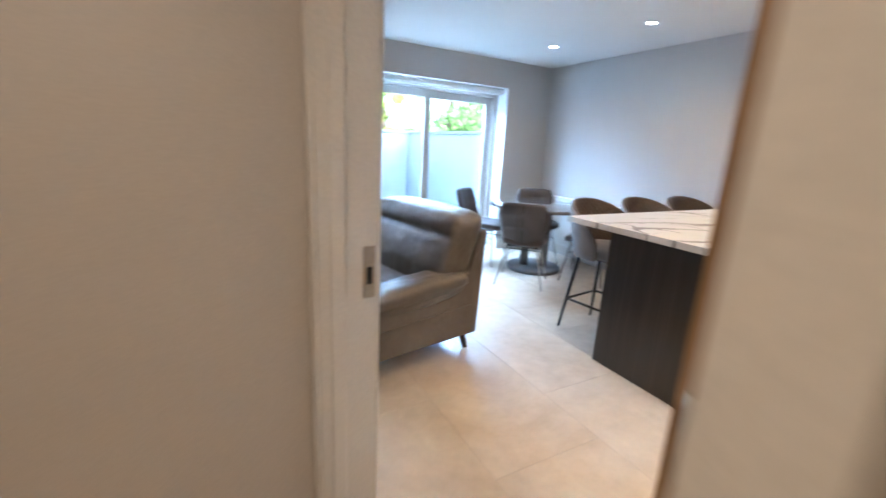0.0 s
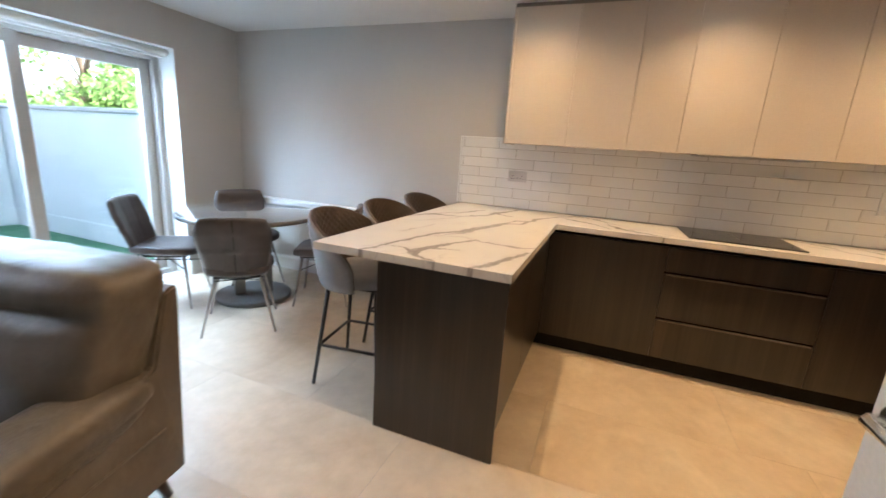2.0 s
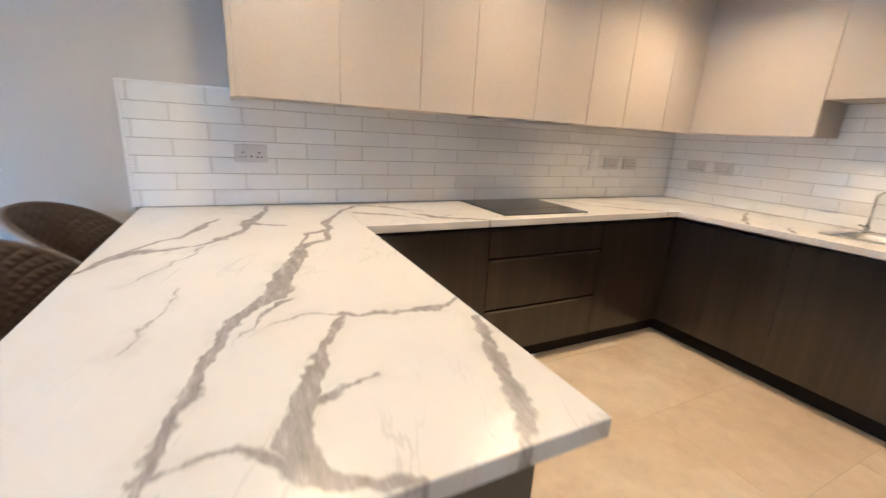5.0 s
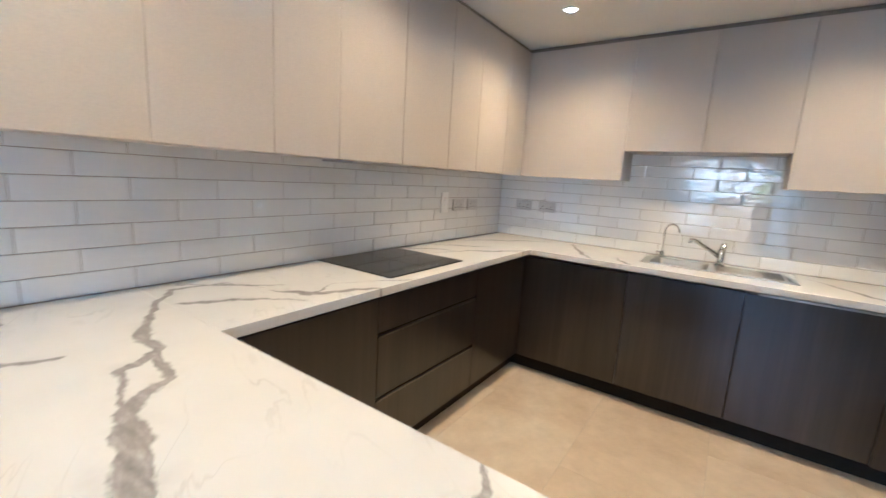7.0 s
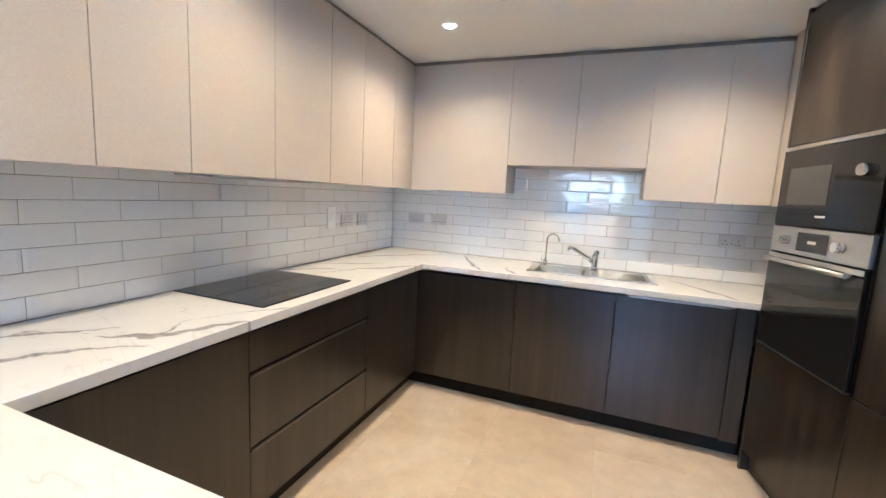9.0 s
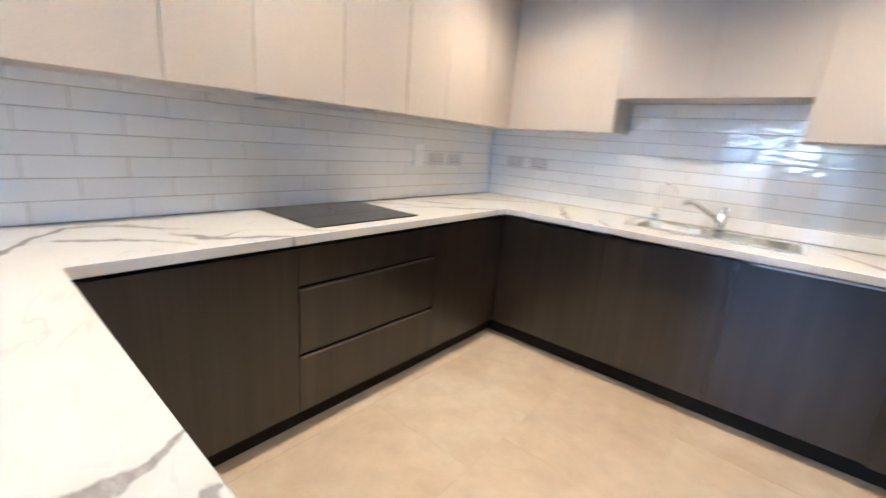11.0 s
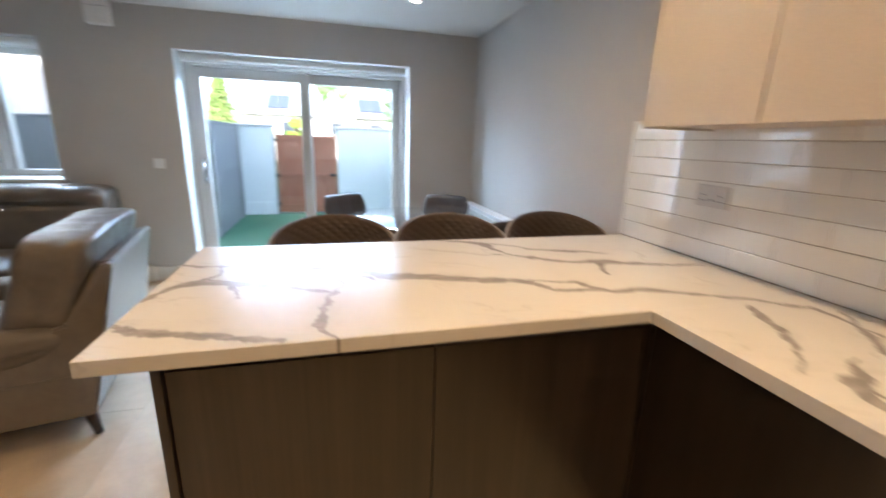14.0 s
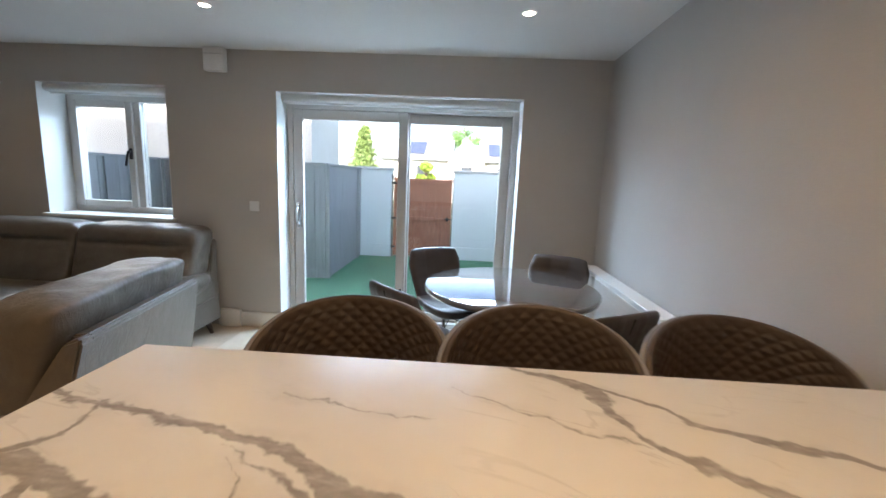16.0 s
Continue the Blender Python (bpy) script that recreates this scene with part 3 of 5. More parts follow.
lining("trim_door_reveal", DOOR2[0], DOOR2[1], 0.0, DOOR2[2], "white painted reveal of the garden door", False)
lining("trim_window_reveal", WIN[0], WIN[1], WIN[2], WIN[3], "white painted reveal and sill of the window", True)

# baseboards
for name, a, b in (("baseboard", (0.98, YN - 0.018, 0), (DOOR2[0], YN - 0.001, 0.14)), ("baseboard", (DOOR2[1], YN - 0.018, 0), (XE - 0.018, YN - 0.001, 0.14)),
                   ("baseboard", (XE - 0.018, 1.83, 0), (XE - 0.001, YN, 0.14)), ("baseboard", (XW, YN - 0.018, 0), (-1.5, YN - 0.001, 0.14)),
                   ("baseboard", (XW, 1.201, 0), (HALL_E + WALL_T, 1.218, 0.14)), ("baseboard", (XW + 0.001, 1.22, 0), (XW + 0.018, YN - 0.02, 0.14))):
    flat(name, "white painted skirting board along the wall", box(B(), a, b, 0.006), M_TRIM, "skirting board")
# boxed pipe cover beside the door
flat("trim_corner_block", "small white skirting block beside the garden door", box(B(), (1.02, YN - 0.05, 0), (1.20, YN - 0.018, 0.165), 0.006), M_TRIM, "skirting board")


# garden door: white sliding door with two leaves
def frame_rect(bm, x0, x1, z0, z1, y0, y1, w, bevel=0.006):
    box(bm, (x0, y0, z0), (x0 + w, y1, z1), bevel)
    box(bm, (x1 - w, y0, z0), (x1, y1, z1), bevel)
    box(bm, (x0 + w, y0, z1 - w), (x1 - w, y1, z1), bevel)
    box(bm, (x0 + w, y0, z0), (x1 - w, y1, z0 + w), bevel)
    return bm


def pane(name, x0, x1, z0, z1, y, parent):
    p = part(name, box(B(), (x0, y, z0), (x1, y + 0.006, z1)), M_GLASS, parent)
    p.visible_shadow = False
    return p


d = tagged(thing("door_2", "white sliding garden door with two glazed leaves, closed", "sliding door"), kind="structure")
x0, x1, z1 = DOOR2[0] + 0.006, DOOR2[1] - 0.006, DOOR2[2] - 0.004
part("outer_frame", frame_rect(B(), x0, x1, 0.0, z1 - 0.05, YN + 0.20, YN + 0.34, 0.05), M_PVC, d)
leaf = part("sliding_leaf", frame_rect(B(), x0 + 0.052, 2.645, 0.05, z1 - 0.102, YN + 0.205, YN + 0.255, 0.085), M_PVC, d)
pane("pane", x0 + 0.137, 2.56, 0.135, z1 - 0.187, YN + 0.228, leaf)
leaf2 = part("fixed_leaf", frame_rect(B(), 2.575, x1 - 0.052, 0.05, z1 - 0.102, YN + 0.262, YN + 0.312, 0.085), M_PVC, d)
pane("pane", 2.66, x1 - 0.137, 0.135, z1 - 0.187, YN + 0.285, leaf2)
hb = B()
box(hb, (x0 + 0.078, YN + 0.185, 0.90), (x0 + 0.112, YN + 0.205, 1.14), 0.006)
tube(hb, [(x0 + 0.095, YN + 0.19, 0.93), (x0 + 0.10, YN + 0.145, 0.955), (x0 + 0.10, YN + 0.14, 1.02), (x0 + 0.10, YN + 0.145, 1.085), (x0 + 0.095, YN + 0.19, 1.11)], 0.011, 10)
part("handle", hb, M_CHROME, leaf, "chrome pull handle")
part("latch_button", tube(B(), [(2.61, YN + 0.206, 0.36), (2.61, YN + 0.19, 0.36)], 0.012, 12), M_BLACKMET, leaf)
part("threshold", box(B(), (x0, YN, 0.0), (x1, YN + 0.20, 0.006)), M_TRIM, d)


def roller_blind(x0, x1, z, label):
    b = thing("roller_blind", label, "roller blind")
    part("roll", tube(B(), [(x0, YN + 0.06, z - 0.035), (x1, YN + 0.06, z - 0.035)], 0.032, 20), M_BLIND, b)
    part("bottom_bar", box(B(), (x0 + 0.01, YN + 0.080, z - 0.082), (x1 - 0.01, YN + 0.095, z - 0.058), 0.004), M_BLIND, b)
    for x in (x0 - 0.012, x1):
        part("bracket", box(B(), (x, YN + 0.09, z - 0.07), (x + 0.012, YN + 0.17, z - 0.003), 0.003), M_WHITE, b)


roller_blind(DOOR2[0] + 0.03, DOOR2[1] - 0.03, DOOR2[2] - 0.006, "white roller blind rolled up above the garden door")
roller_blind(WIN[0] + 0.03, WIN[1] - 0.03, WIN[3] - 0.006, "white roller blind rolled up above the window")

w = tagged(thing("window_1", "white casement window with two lights over the sofa", "window"), kind="structure")
wx0, wx1, wz0, wz1 = WIN[0] + 0.006, WIN[1] - 0.006, WIN[2] + 0.006, WIN[3] - 0.055
part("window_frame", frame_rect(B(), wx0, wx1, wz0, wz1, YN + 0.26, YN + 0.34, 0.055), M_PVC, w)
part("mullion", box(B(), (0.085, YN + 0.262, wz0 + 0.055), (0.155, YN + 0.338, wz1 - 0.055), 0.006), M_PVC, w)
cas = part("casement", frame_rect(B(), wx0 + 0.05, 0.095, wz0 + 0.05, wz1 - 0.05, YN + 0.235, YN + 0.30, 0.06), M_PVC, w)
pane("pane", wx0 + 0.11, 0.035, wz0 + 0.11, wz1 - 0.11, YN + 0.265, cas)
pane("pane", 0.155, wx1 - 0.055, wz0 + 0.055, wz1 - 0.055, YN + 0.295, w)
hb = box(B(), (0.055, YN + 0.222, 1.46), (0.085, YN + 0.236, 1.56), 0.005)
tube(hb, [(0.07, YN + 0.225, 1.53), (0.07, YN + 0.195, 1.53), (0.06, YN + 0.19, 1.47), (0.045, YN + 0.19, 1.40)], 0.010, 10)
part("handle", hb, M_BLACKMET, cas, "dark metal window handle")

# inner door: painted frame, leaf open against the tall units
d1 = tagged(thing("door_frame", "cream painted door lining and architrave", "door frame"), kind="structure")
LX0, LX1 = HALL_E - 0.004, HALL_E + WALL_T + 0.004
part("jamb", box(B(), (LX0, 1.0, 0), (LX1, 1.03, 2.03), 0.002), M_TRIM, d1)
part("jamb", box(B(), (LX0, -0.07, 0), (LX1, -0.04, 2.03), 0.002), M_TRIM, d1)
part("head", box(B(), (LX0, -0.07, 2.03), (LX1, 1.03, 2.06), 0.002), M_TRIM, d1)
for x in (HALL_E - 0.018, HALL_E + WALL_T + 0.004):
    part("architrave", box(B(), (x, 1.006, 0), (x + 0.014, 1.066, 2.10), 0.005), M_TRIM, d1)
    part("architrave", box(B(), (x, -0.115, 0), (x + 0.014, -0.046, 2.10), 0.005), M_TRIM, d1)
    part("architrave", box(B(), (x, -0.046, 2.036), (x + 0.014, 1.006, 2.10), 0.005), M_TRIM, d1)
part("door_stop", box(B(), (HALL_E + 0.03, 0.988, 0), (HALL_E + 0.075, 1.0, 2.03), 0.003), M_TRIM, d1)
st = part("strike_plate", box(B(), (0.700, 0.9965, 0.865), (0.738, 1.0, 1.03), 0.0015), M_BRASS, d1, "worn brass strike plate")
part("latch_hole", box(B(), (0.710, 0.9955, 0.91), (0.728, 0.9966, 0.965)), M_DARK, st)

leaf_top = tagged(thing("door_1", "cream painted flush door standing open, chrome lever handle", "door", (0.745, 0.042, 0.006), LEAF_TURN), kind="structure")
part("leaf", box(B(), (0.003, -0.022, 0), (0.962, 0.020, 2.015), 0.003), M_TRIM, leaf_top)
part("hinge_edge", box(B(), (0.0, -0.021, 0.001), (0.0028, 0.019, 2.014)), M_DOOREDGE, leaf_top, "bare wooden door edge")
for z in (0.20, 1.0, 1.75):
    part("hinge", tube(B(), [(-0.006, 0.0, z), (-0.006, 0.0, z + 0.10)], 0.007, 10), M_CHROME, leaf_top)
for s in (1, -1):
    hb = tube(B(), [(0.912, 0.018 * s, 0.995), (0.912, 0.026 * s, 0.995)], 0.026, 24)
    tube(hb, [(0.912, 0.024 * s, 0.995), (0.912, 0.055 * s, 0.995), (0.905, 0.062 * s, 0.995), (0.857, 0.063 * s, 0.995), (0.787, 0.060 * s, 0.992)], 0.010, 12)
    part("lever_handle", hb, M_CHROME, leaf_top, "chrome lever handle")
part("latch_plate", box(B(), (0.962, -0.013, 0.90), (0.9635, 0.011, 1.05)), M_BRASS, leaf_top)


# ---- ceiling lamps ----
def downlight(x, y, power):
    d = thing("downlight", "white recessed ceiling downlight, lit warm", "downlight", (x, y, ZC), group="ceiling downlights")
    part("bezel", lathe(B(), [(0.030, 0.001), (0.032, -0.006), (0.043, -0.005), (0.046, 0.001)], (0, 0), 28), M_WHITE, d)
    part("lens", lathe(B(), [(0.0, -0.0035), (0.030, -0.0035), (0.030, 0.001)], (0, 0), 24), M_LAMP, d)
    data = bpy.data.lights.new("downlight_beam", "SPOT")
    data.energy, data.color, data.spot_size, data.spot_blend, data.shadow_soft_size = power, HALL_COLOUR if x < 0.5 and y < 1.0 else LAMP_COLOUR, radians(150), 1.0, 0.04
    beam = new("downlight_beam", data)
    beam.location = (x, y, ZC - 0.012)


for x, y, p in LAMPS:
    downlight(x, y, p)

# ---- kitchen: base units ----
WT, WB = 0.93, 0.894           # worktop top and underside
FX = 3.742                     # front plane of the units under the hob
FY = -1.302                    # front plane of the sink units
PY = 0.935                     # front plane of the peninsula units
TX = 0.0                       # front plane of the tall units, in their own turned frame
TALL = (1.735, -1.262, 0.0)
TALL_TURN = 9.5
PLZ = 0.115                    # plinth height
G = 0.0013
DTOP = 0.865


# under the hob
def base_east(y0, y1, label, fronts):
    u = thing("base_cabinet", label, "cabinet", group="kitchen base units")
    part("body", box(B(), (FX + 0.02, y0 + 0.001, PLZ), (XE - 0.002, y1 - 0.001, WB - 0.002)), M_DARK, u)
    for name, z0, z1 in fronts:
        dr = part(name, box(B(), (FX, y0 + G, z0), (FX + 0.019, y1 - G, z1), 0.0015, 1), M_WOOD, u)
        if name == "drawer_front" and z1 < DTOP:
            part("grip_profile", box(B(), (FX - 0.002, y0 + 0.012, z1 - 0.005), (FX + 0.012, y1 - 0.012, z1 + 0.004), 0.0015, 1), M_GRIP, dr, "dark metal grip edge")
    return u


base_east(0.20, PY, "dark oak corner base unit with a plain panel front", [("door", PLZ + 0.004, DTOP)])
base_east(-0.635, 0.20, "dark oak drawer unit with three drawers under the hob", [("drawer_front", PLZ + 0.004, 0.380), ("drawer_front", 0.399, 0.688), ("drawer_front", 0.707, DTOP)])
base_east(FY - 0.001, -0.635, "dark oak base unit with a plain door in the corner", [("door", PLZ + 0.004, DTOP)])


def base_south(x0, x1, label, top=DTOP, bar=False):
    u = thing("base_cabinet", label, "cabinet", group="kitchen base units")
    part("body", box(B(), (x0 + 0.001, YS + 0.002, PLZ), (x1 - 0.001, FY - 0.02, 0.70)), M_DARK, u)
    dr = part("door", box(B(), (x0 + G, FY - 0.019, PLZ + 0.004), (x1 - G, FY, top), 0.0015, 1), M_WOOD, u)
    if bar:
        part("control_strip", box(B(), (x0 + 0.03, FY - 0.012, top), (x1 - 0.06, FY + 0.004, top + 0.012), 0.002, 1), M_STEEL, dr, "steel control strip")
    return u


base_south(3.04, FX + 0.02, "dark oak corner base unit beside the sink")
base_south(2.44, 3.04, "dark oak sink base unit with a plain door", 0.875)
base_south(1.83, 2.44, "dark oak fronted dishwasher with a steel top strip", 0.868, True)
flat("trim_filler_panel", "dark oak filler strip beside the tall units", box(B(), (1.742, FY - 0.019, PLZ), (1.829, FY + 0.012, WB - 0.002), 0.001, 1), M_WOOD, "filler panel")

for x0, x1 in ((2.452, 3.078), (3.078, FX)):
    u = thing("base_cabinet", "dark oak peninsula base unit with a plain door", "cabinet", group="kitchen base units")
    part("body", box(B(), (x0 + 0.02, PY + 0.02, PLZ), (x1 - 0.001, 1.512, WB - 0.002)), M_DARK, u)
    part("door", box(B(), (x0 + (0.02 if x0 < 3 else G), PY, PLZ + 0.004), (x1 - G, PY + 0.019, DTOP), 0.0015, 1), M_WOOD, u)
p = thing("peninsula_end_panel", "full-height dark oak end panel of the peninsula", "end panel")
part("panel", box(B(), (2.450, 0.923, 0), (2.470, 1.532, WB - 0.001), 0.0012, 1), M_WOOD, p)
p = thing("peninsula_back_panel", "dark oak panel behind the bar stools", "back panel")
part("panel", box(B(), (2.471, 1.513, 0), (XE - 0.002, 1.532, WB - 0.001), 0.0012, 1), M_WOOD, p)
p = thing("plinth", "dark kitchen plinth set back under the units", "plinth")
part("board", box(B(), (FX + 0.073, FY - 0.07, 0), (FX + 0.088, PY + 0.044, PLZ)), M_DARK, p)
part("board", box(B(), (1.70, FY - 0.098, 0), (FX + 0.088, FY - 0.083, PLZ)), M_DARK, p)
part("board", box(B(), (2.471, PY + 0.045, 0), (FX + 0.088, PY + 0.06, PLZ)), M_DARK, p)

# worktop: one U-shaped slab with the sink cut out
WXI, WYI, WPN, WPS, WPX = 3.688, -1.250, 1.794, 0.894, 2.331
SINK = (2.21, 3.01, -1.80, -1.44)


wt = thing("worktop", "white marble-effect worktop with grey veins on the kitchen units", "worktop")
for slab_name, xs_, ys_ in (("sink_slab", [1.50, SINK[0] + 0.41, SINK[1] - 0.03, XE - 0.014], [YS + 0.014, SINK[2] + 0.03, SINK[3] - 0.02, WYI]),
                            ("hob_slab", [WXI, XE - 0.014], [WYI + 0.0002, WPS - 0.0002]),
                            ("peninsula_slab", [WPX, XE - 0.014], [WPS, WPN])):
    bm = cells(B(), xs_, ys_, lambda x, y: not (SINK[0] + 0.41 < x < SINK[1] - 0.03 and SINK[2] + 0.03 < y < SINK[3] - 0.02), lambda u, v, t: (u, v, t), WB, WT)
    es = [e for e in bm.edges if len(e.link_faces) == 2 and e.calc_face_angle() > 0.5]
    bmesh.ops.bevel(bm, geom=es, offset=0.0012, segments=1, affect="EDGES")
    part(slab_name, bm, M_MARBLE, wt)

# hob
h = thing("induction_hob", "black glass induction hob flush on the worktop", "hob")
hx0, hx1, hy0, hy1 = 3.768, 4.278, -0.502, 0.104
part("glass_plate", box(B(), (hx0, hy0, WT), (hx1, hy1, WT + 0.006), 0.002), M_BLACKGLASS, h)
bm = box(B(), (hx0 + 0.02, -0.2, WT + 0.0062), (hx1 - 0.05, -0.198, WT + 0.0065))
box(bm, (4.02, hy0 + 0.03, WT + 0.0062), (4.022, hy1 - 0.03, WT + 0.0065))
part("zone_lines", bm, M_CORNICE, h, "thin grey zone markings")
bm = B()
for i in range(9):
    box(bm, (hx0 + 0.03, -0.30 + 0.025 * i, WT + 0.0062), (hx0 + 0.036, -0.292 + 0.025 * i, WT + 0.0065))
part("touch_controls", bm, M_GREYPL, h)

# sink with drainer
s = thing("kitchen_sink", "stainless steel inset sink with drainer, empty", "sink")
bx0, bx1, by0, by1 = SINK[0] + 0.43, SINK[1] - 0.05, SINK[2] + 0.05, SINK[3] - 0.04
bm = cells(B(), [SINK[0], bx0, bx1, SINK[1]], [SINK[2], by0, by1, SINK[3]], lambda x, y: not (bx0 < x < bx1 and by0 < y < by1), lambda u, v, t: (u, v, t), WT + 0.0005, WT + 0.006)
part("rim", bm, M_STEEL, s)
bm = B()
loops = []
for inset, z in ((-0.004, WT + 0.005), (0.004, WT - 0.01), (0.016, WT - 0.13), (0.04, WT - 0.155)):
    ring = []
    cx, cy, rx, ry = (bx0 + bx1) / 2, (by0 + by1) / 2, (bx1 - bx0) / 2 - inset, (by1 - by0) / 2 - inset
    for k in range(48):
        a = 2 * math.pi * k / 48
        c, sn = math.cos(a), math.sin(a)
        ring.append(bm.verts.new((cx + rx * math.copysign(abs(c) ** 0.35, c), cy + ry * math.copysign(abs(sn) ** 0.35, sn), z)))
    loops.append(ring)
for a, b in zip(loops, loops[1:]):
    for k in range(48):
        bm.faces.new((a[k], a[(k + 1) % 48], b[(k + 1) % 48], b[k])).smooth = True
bm.faces.new(loops[-1])
bowl = part("bowl", bm, M_STEEL, s)
part("waste", lathe(B(), [(0.0, WT - 0.150), (0.03, WT - 0.150), (0.042, WT - 0.154)], ((bx0 + bx1) / 2, (by0 + by1) / 2), 24), M_CHROME, bowl)
for i in range(7):
    part("drainer_rib", tube(B(), [(SINK[0] + 0.06, SINK[2] + 0.08 + 0.034 * i, WT + 0.0055), (SINK[0] + 0.38, SINK[2] + 0.08 + 0.034 * i, WT + 0.0055)], 0.0045, 8), M_STEEL, s)
part("drainer_lip", tube(B(), [(SINK[0] + 0.035, SINK[2] + 0.03, WT + 0.007), (SINK[0] + 0.035, SINK[3] - 0.03, WT + 0.007)], 0.006, 8), M_STEEL, s)

t = thing("mixer_tap", "chrome mixer tap with a single lever behind the sink", "tap")
tx, ty = 2.585, -1.735
part("body", tube(B(), [(tx, ty, WT + 0.005), (tx, ty, WT + 0.03), (tx, ty, WT + 0.115)], 0.021, 20), M_CHROME, t)
part("base_ring", lathe(B(), [(0.0, WT + 0.014), (0.029, WT + 0.013), (0.031, WT + 0.005)], (tx, ty), 28), M_CHROME, t)
part("spout", tube(B(), [(tx, ty, WT + 0.055), (tx + 0.07, ty + 0.02, WT + 0.105), (tx + 0.15, ty + 0.045, WT + 0.155), (tx + 0.172, ty + 0.05, WT + 0.157), (tx + 0.178, ty + 0.052, WT + 0.135)], 0.013, 14), M_CHROME, t)
part("lever", tube(B(), [(tx, ty, WT + 0.115), (tx - 0.004, ty, WT + 0.132), (tx - 0.02, ty - 0.005, WT + 0.137)], 0.017, 14), M_CHROME, t)
t = thing("filter_tap", "slim chrome swan-neck drinking water tap", "tap")
fx, fy = 2.925, -1.76
pts = [(fx, fy, WT + 0.005), (fx, fy, WT + 0.17)] + [(fx - 0.045 + 0.045 * math.cos(a), fy + 0.02 * (1 - math.cos(a)), WT + 0.19 + 0.05 * math.sin(a)) for a in (math.pi * k / 10 for k in range(11))]
part("neck", tube(B(), pts, 0.006, 12), M_CHROME, t)
part("base", tube(B(), [(fx, fy, WT + 0.005), (fx, fy, WT + 0.045)], 0.014, 16), M_CHROME, t)
part("lever", tube(B(), [(fx, fy, WT + 0.038), (fx + 0.035, fy + 0.01, WT + 0.046)], 0.005, 10), M_CHROME, t)

# ---- wall units ----
UX, UY, UB, UT = 3.970, -1.604, 1.442, 2.352


def wall_unit(label, body, door, lo):
    u = thing("wall_cabinet", label, "cabinet", group="kitchen wall units")
    part("body", box(B(), *body), M_UPPER, u)
    part("door", box(B(), *door, 0.0015, 1), M_UPPER, u)
    return u


ys = [1.365, 0.935, 0.54, 0.235, -0.175, -0.58, -0.902, -1.292]
for a, b in zip(ys, ys[1:]):
    wall_unit("matt cashmere wall cabinet with a plain handleless door", ((UX + 0.021, b + 0.001, UB + 0.004), (XE - 0.002, a - 0.001, UT)), ((UX, b + G, UB), (UX + 0.019, a - G, UT)), UB)
wall_unit("matt cashmere corner wall cabinet", ((UX + 0.021, YS + 0.002, UB + 0.004), (XE - 0.002, -1.293, UT)), ((UX, UY + 0.003, UB), (UX + 0.019, -1.292 - G, UT)), UB)
xs = [(3.225, UX + 0.02, UB), (2.777, 3.225, 1.642), (2.335, 2.777, 1.642), (1.94, 2.335, UB), (1.66, 1.94, UB)]
for a, b, lo in xs:
    wall_unit("matt cashmere wall cabinet with a plain door over the sink" if lo > 1.5 else "matt cashmere wall cabinet with a plain handleless door", ((a + 0.001, YS + 0.002, lo + 0.004), (b - 0.001, UY - 0.021, UT)), ((a + G, UY - 0.019, lo), (b - G, UY, UT)), lo)
p = thing("wall_unit_end_panel", "matt cashmere end panel of the wall cabinets", "end panel")
part("panel", box(B(), (UX, 1.3655, UB - 0.004), (XE - 0.002, 1.384, UT), 0.001, 1), M_UPPER, p)
# set back, its dark grey painting the shadow gap below the ceiling
p = thing("cornice", "cornice strip between wall cabinets and ceiling, coloured as a shadow gap", "cornice")
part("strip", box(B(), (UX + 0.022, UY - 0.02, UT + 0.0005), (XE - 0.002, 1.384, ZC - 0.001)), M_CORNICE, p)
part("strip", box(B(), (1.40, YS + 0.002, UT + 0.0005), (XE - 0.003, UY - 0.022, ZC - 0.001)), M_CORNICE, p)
p = thing("wall_unit_filler", "matt cashmere filler panel beside the tall units", "filler panel")
part("panel", box(B(), (1.40, UY - 0.019, UB), (1.6585, UY - 0.001, UT), 0.001, 1), M_UPPER, p)
part("return", box(B(), (1.645, UY + 0.001, UB), (1.6585, -1.312, ZC - 0.001), 0.001, 1), M_UPPER, p)
e = thing("extractor_hood", "integrated grey extractor hood under the wall cabinets", "extractor hood")
part("plate", box(B(), (UX + 0.05, -0.50, UB - 0.008), (XE - 0.06, 0.11, UB + 0.0035), 0.002), M_GREYPL, e)
# two brown strips paint the dark slits of shadow under the cabinets
for y in (0.175, -0.34):
    part("slot", box(B(), (UX + 0.012, y - 0.045, UB - 0.003), (UX + 0.035, y + 0.045, UB - 0.0005)), M_DOOREDGE, e, "brown strip drawn for a shadow under the cabinets")

# ---- tall units with the ovens ----
TB = -0.585
OY0, OY1 = 0.0195, 0.665


def tall(name, y0, y1, label):
    u = thing(name, label, "cabinet", TALL, TALL_TURN, "tall kitchen units")
    part("body", box(B(), (TB, y0 + 0.001, PLZ), (TX - 0.02, y1 - 0.001, ZC - 0.004)), M_WOOD, u)
    part("plinth_board", box(B(), (TX - 0.06, y0 + 0.001, 0), (TX - 0.045, y1 - 0.001, PLZ)), M_WOOD, u)
    return u


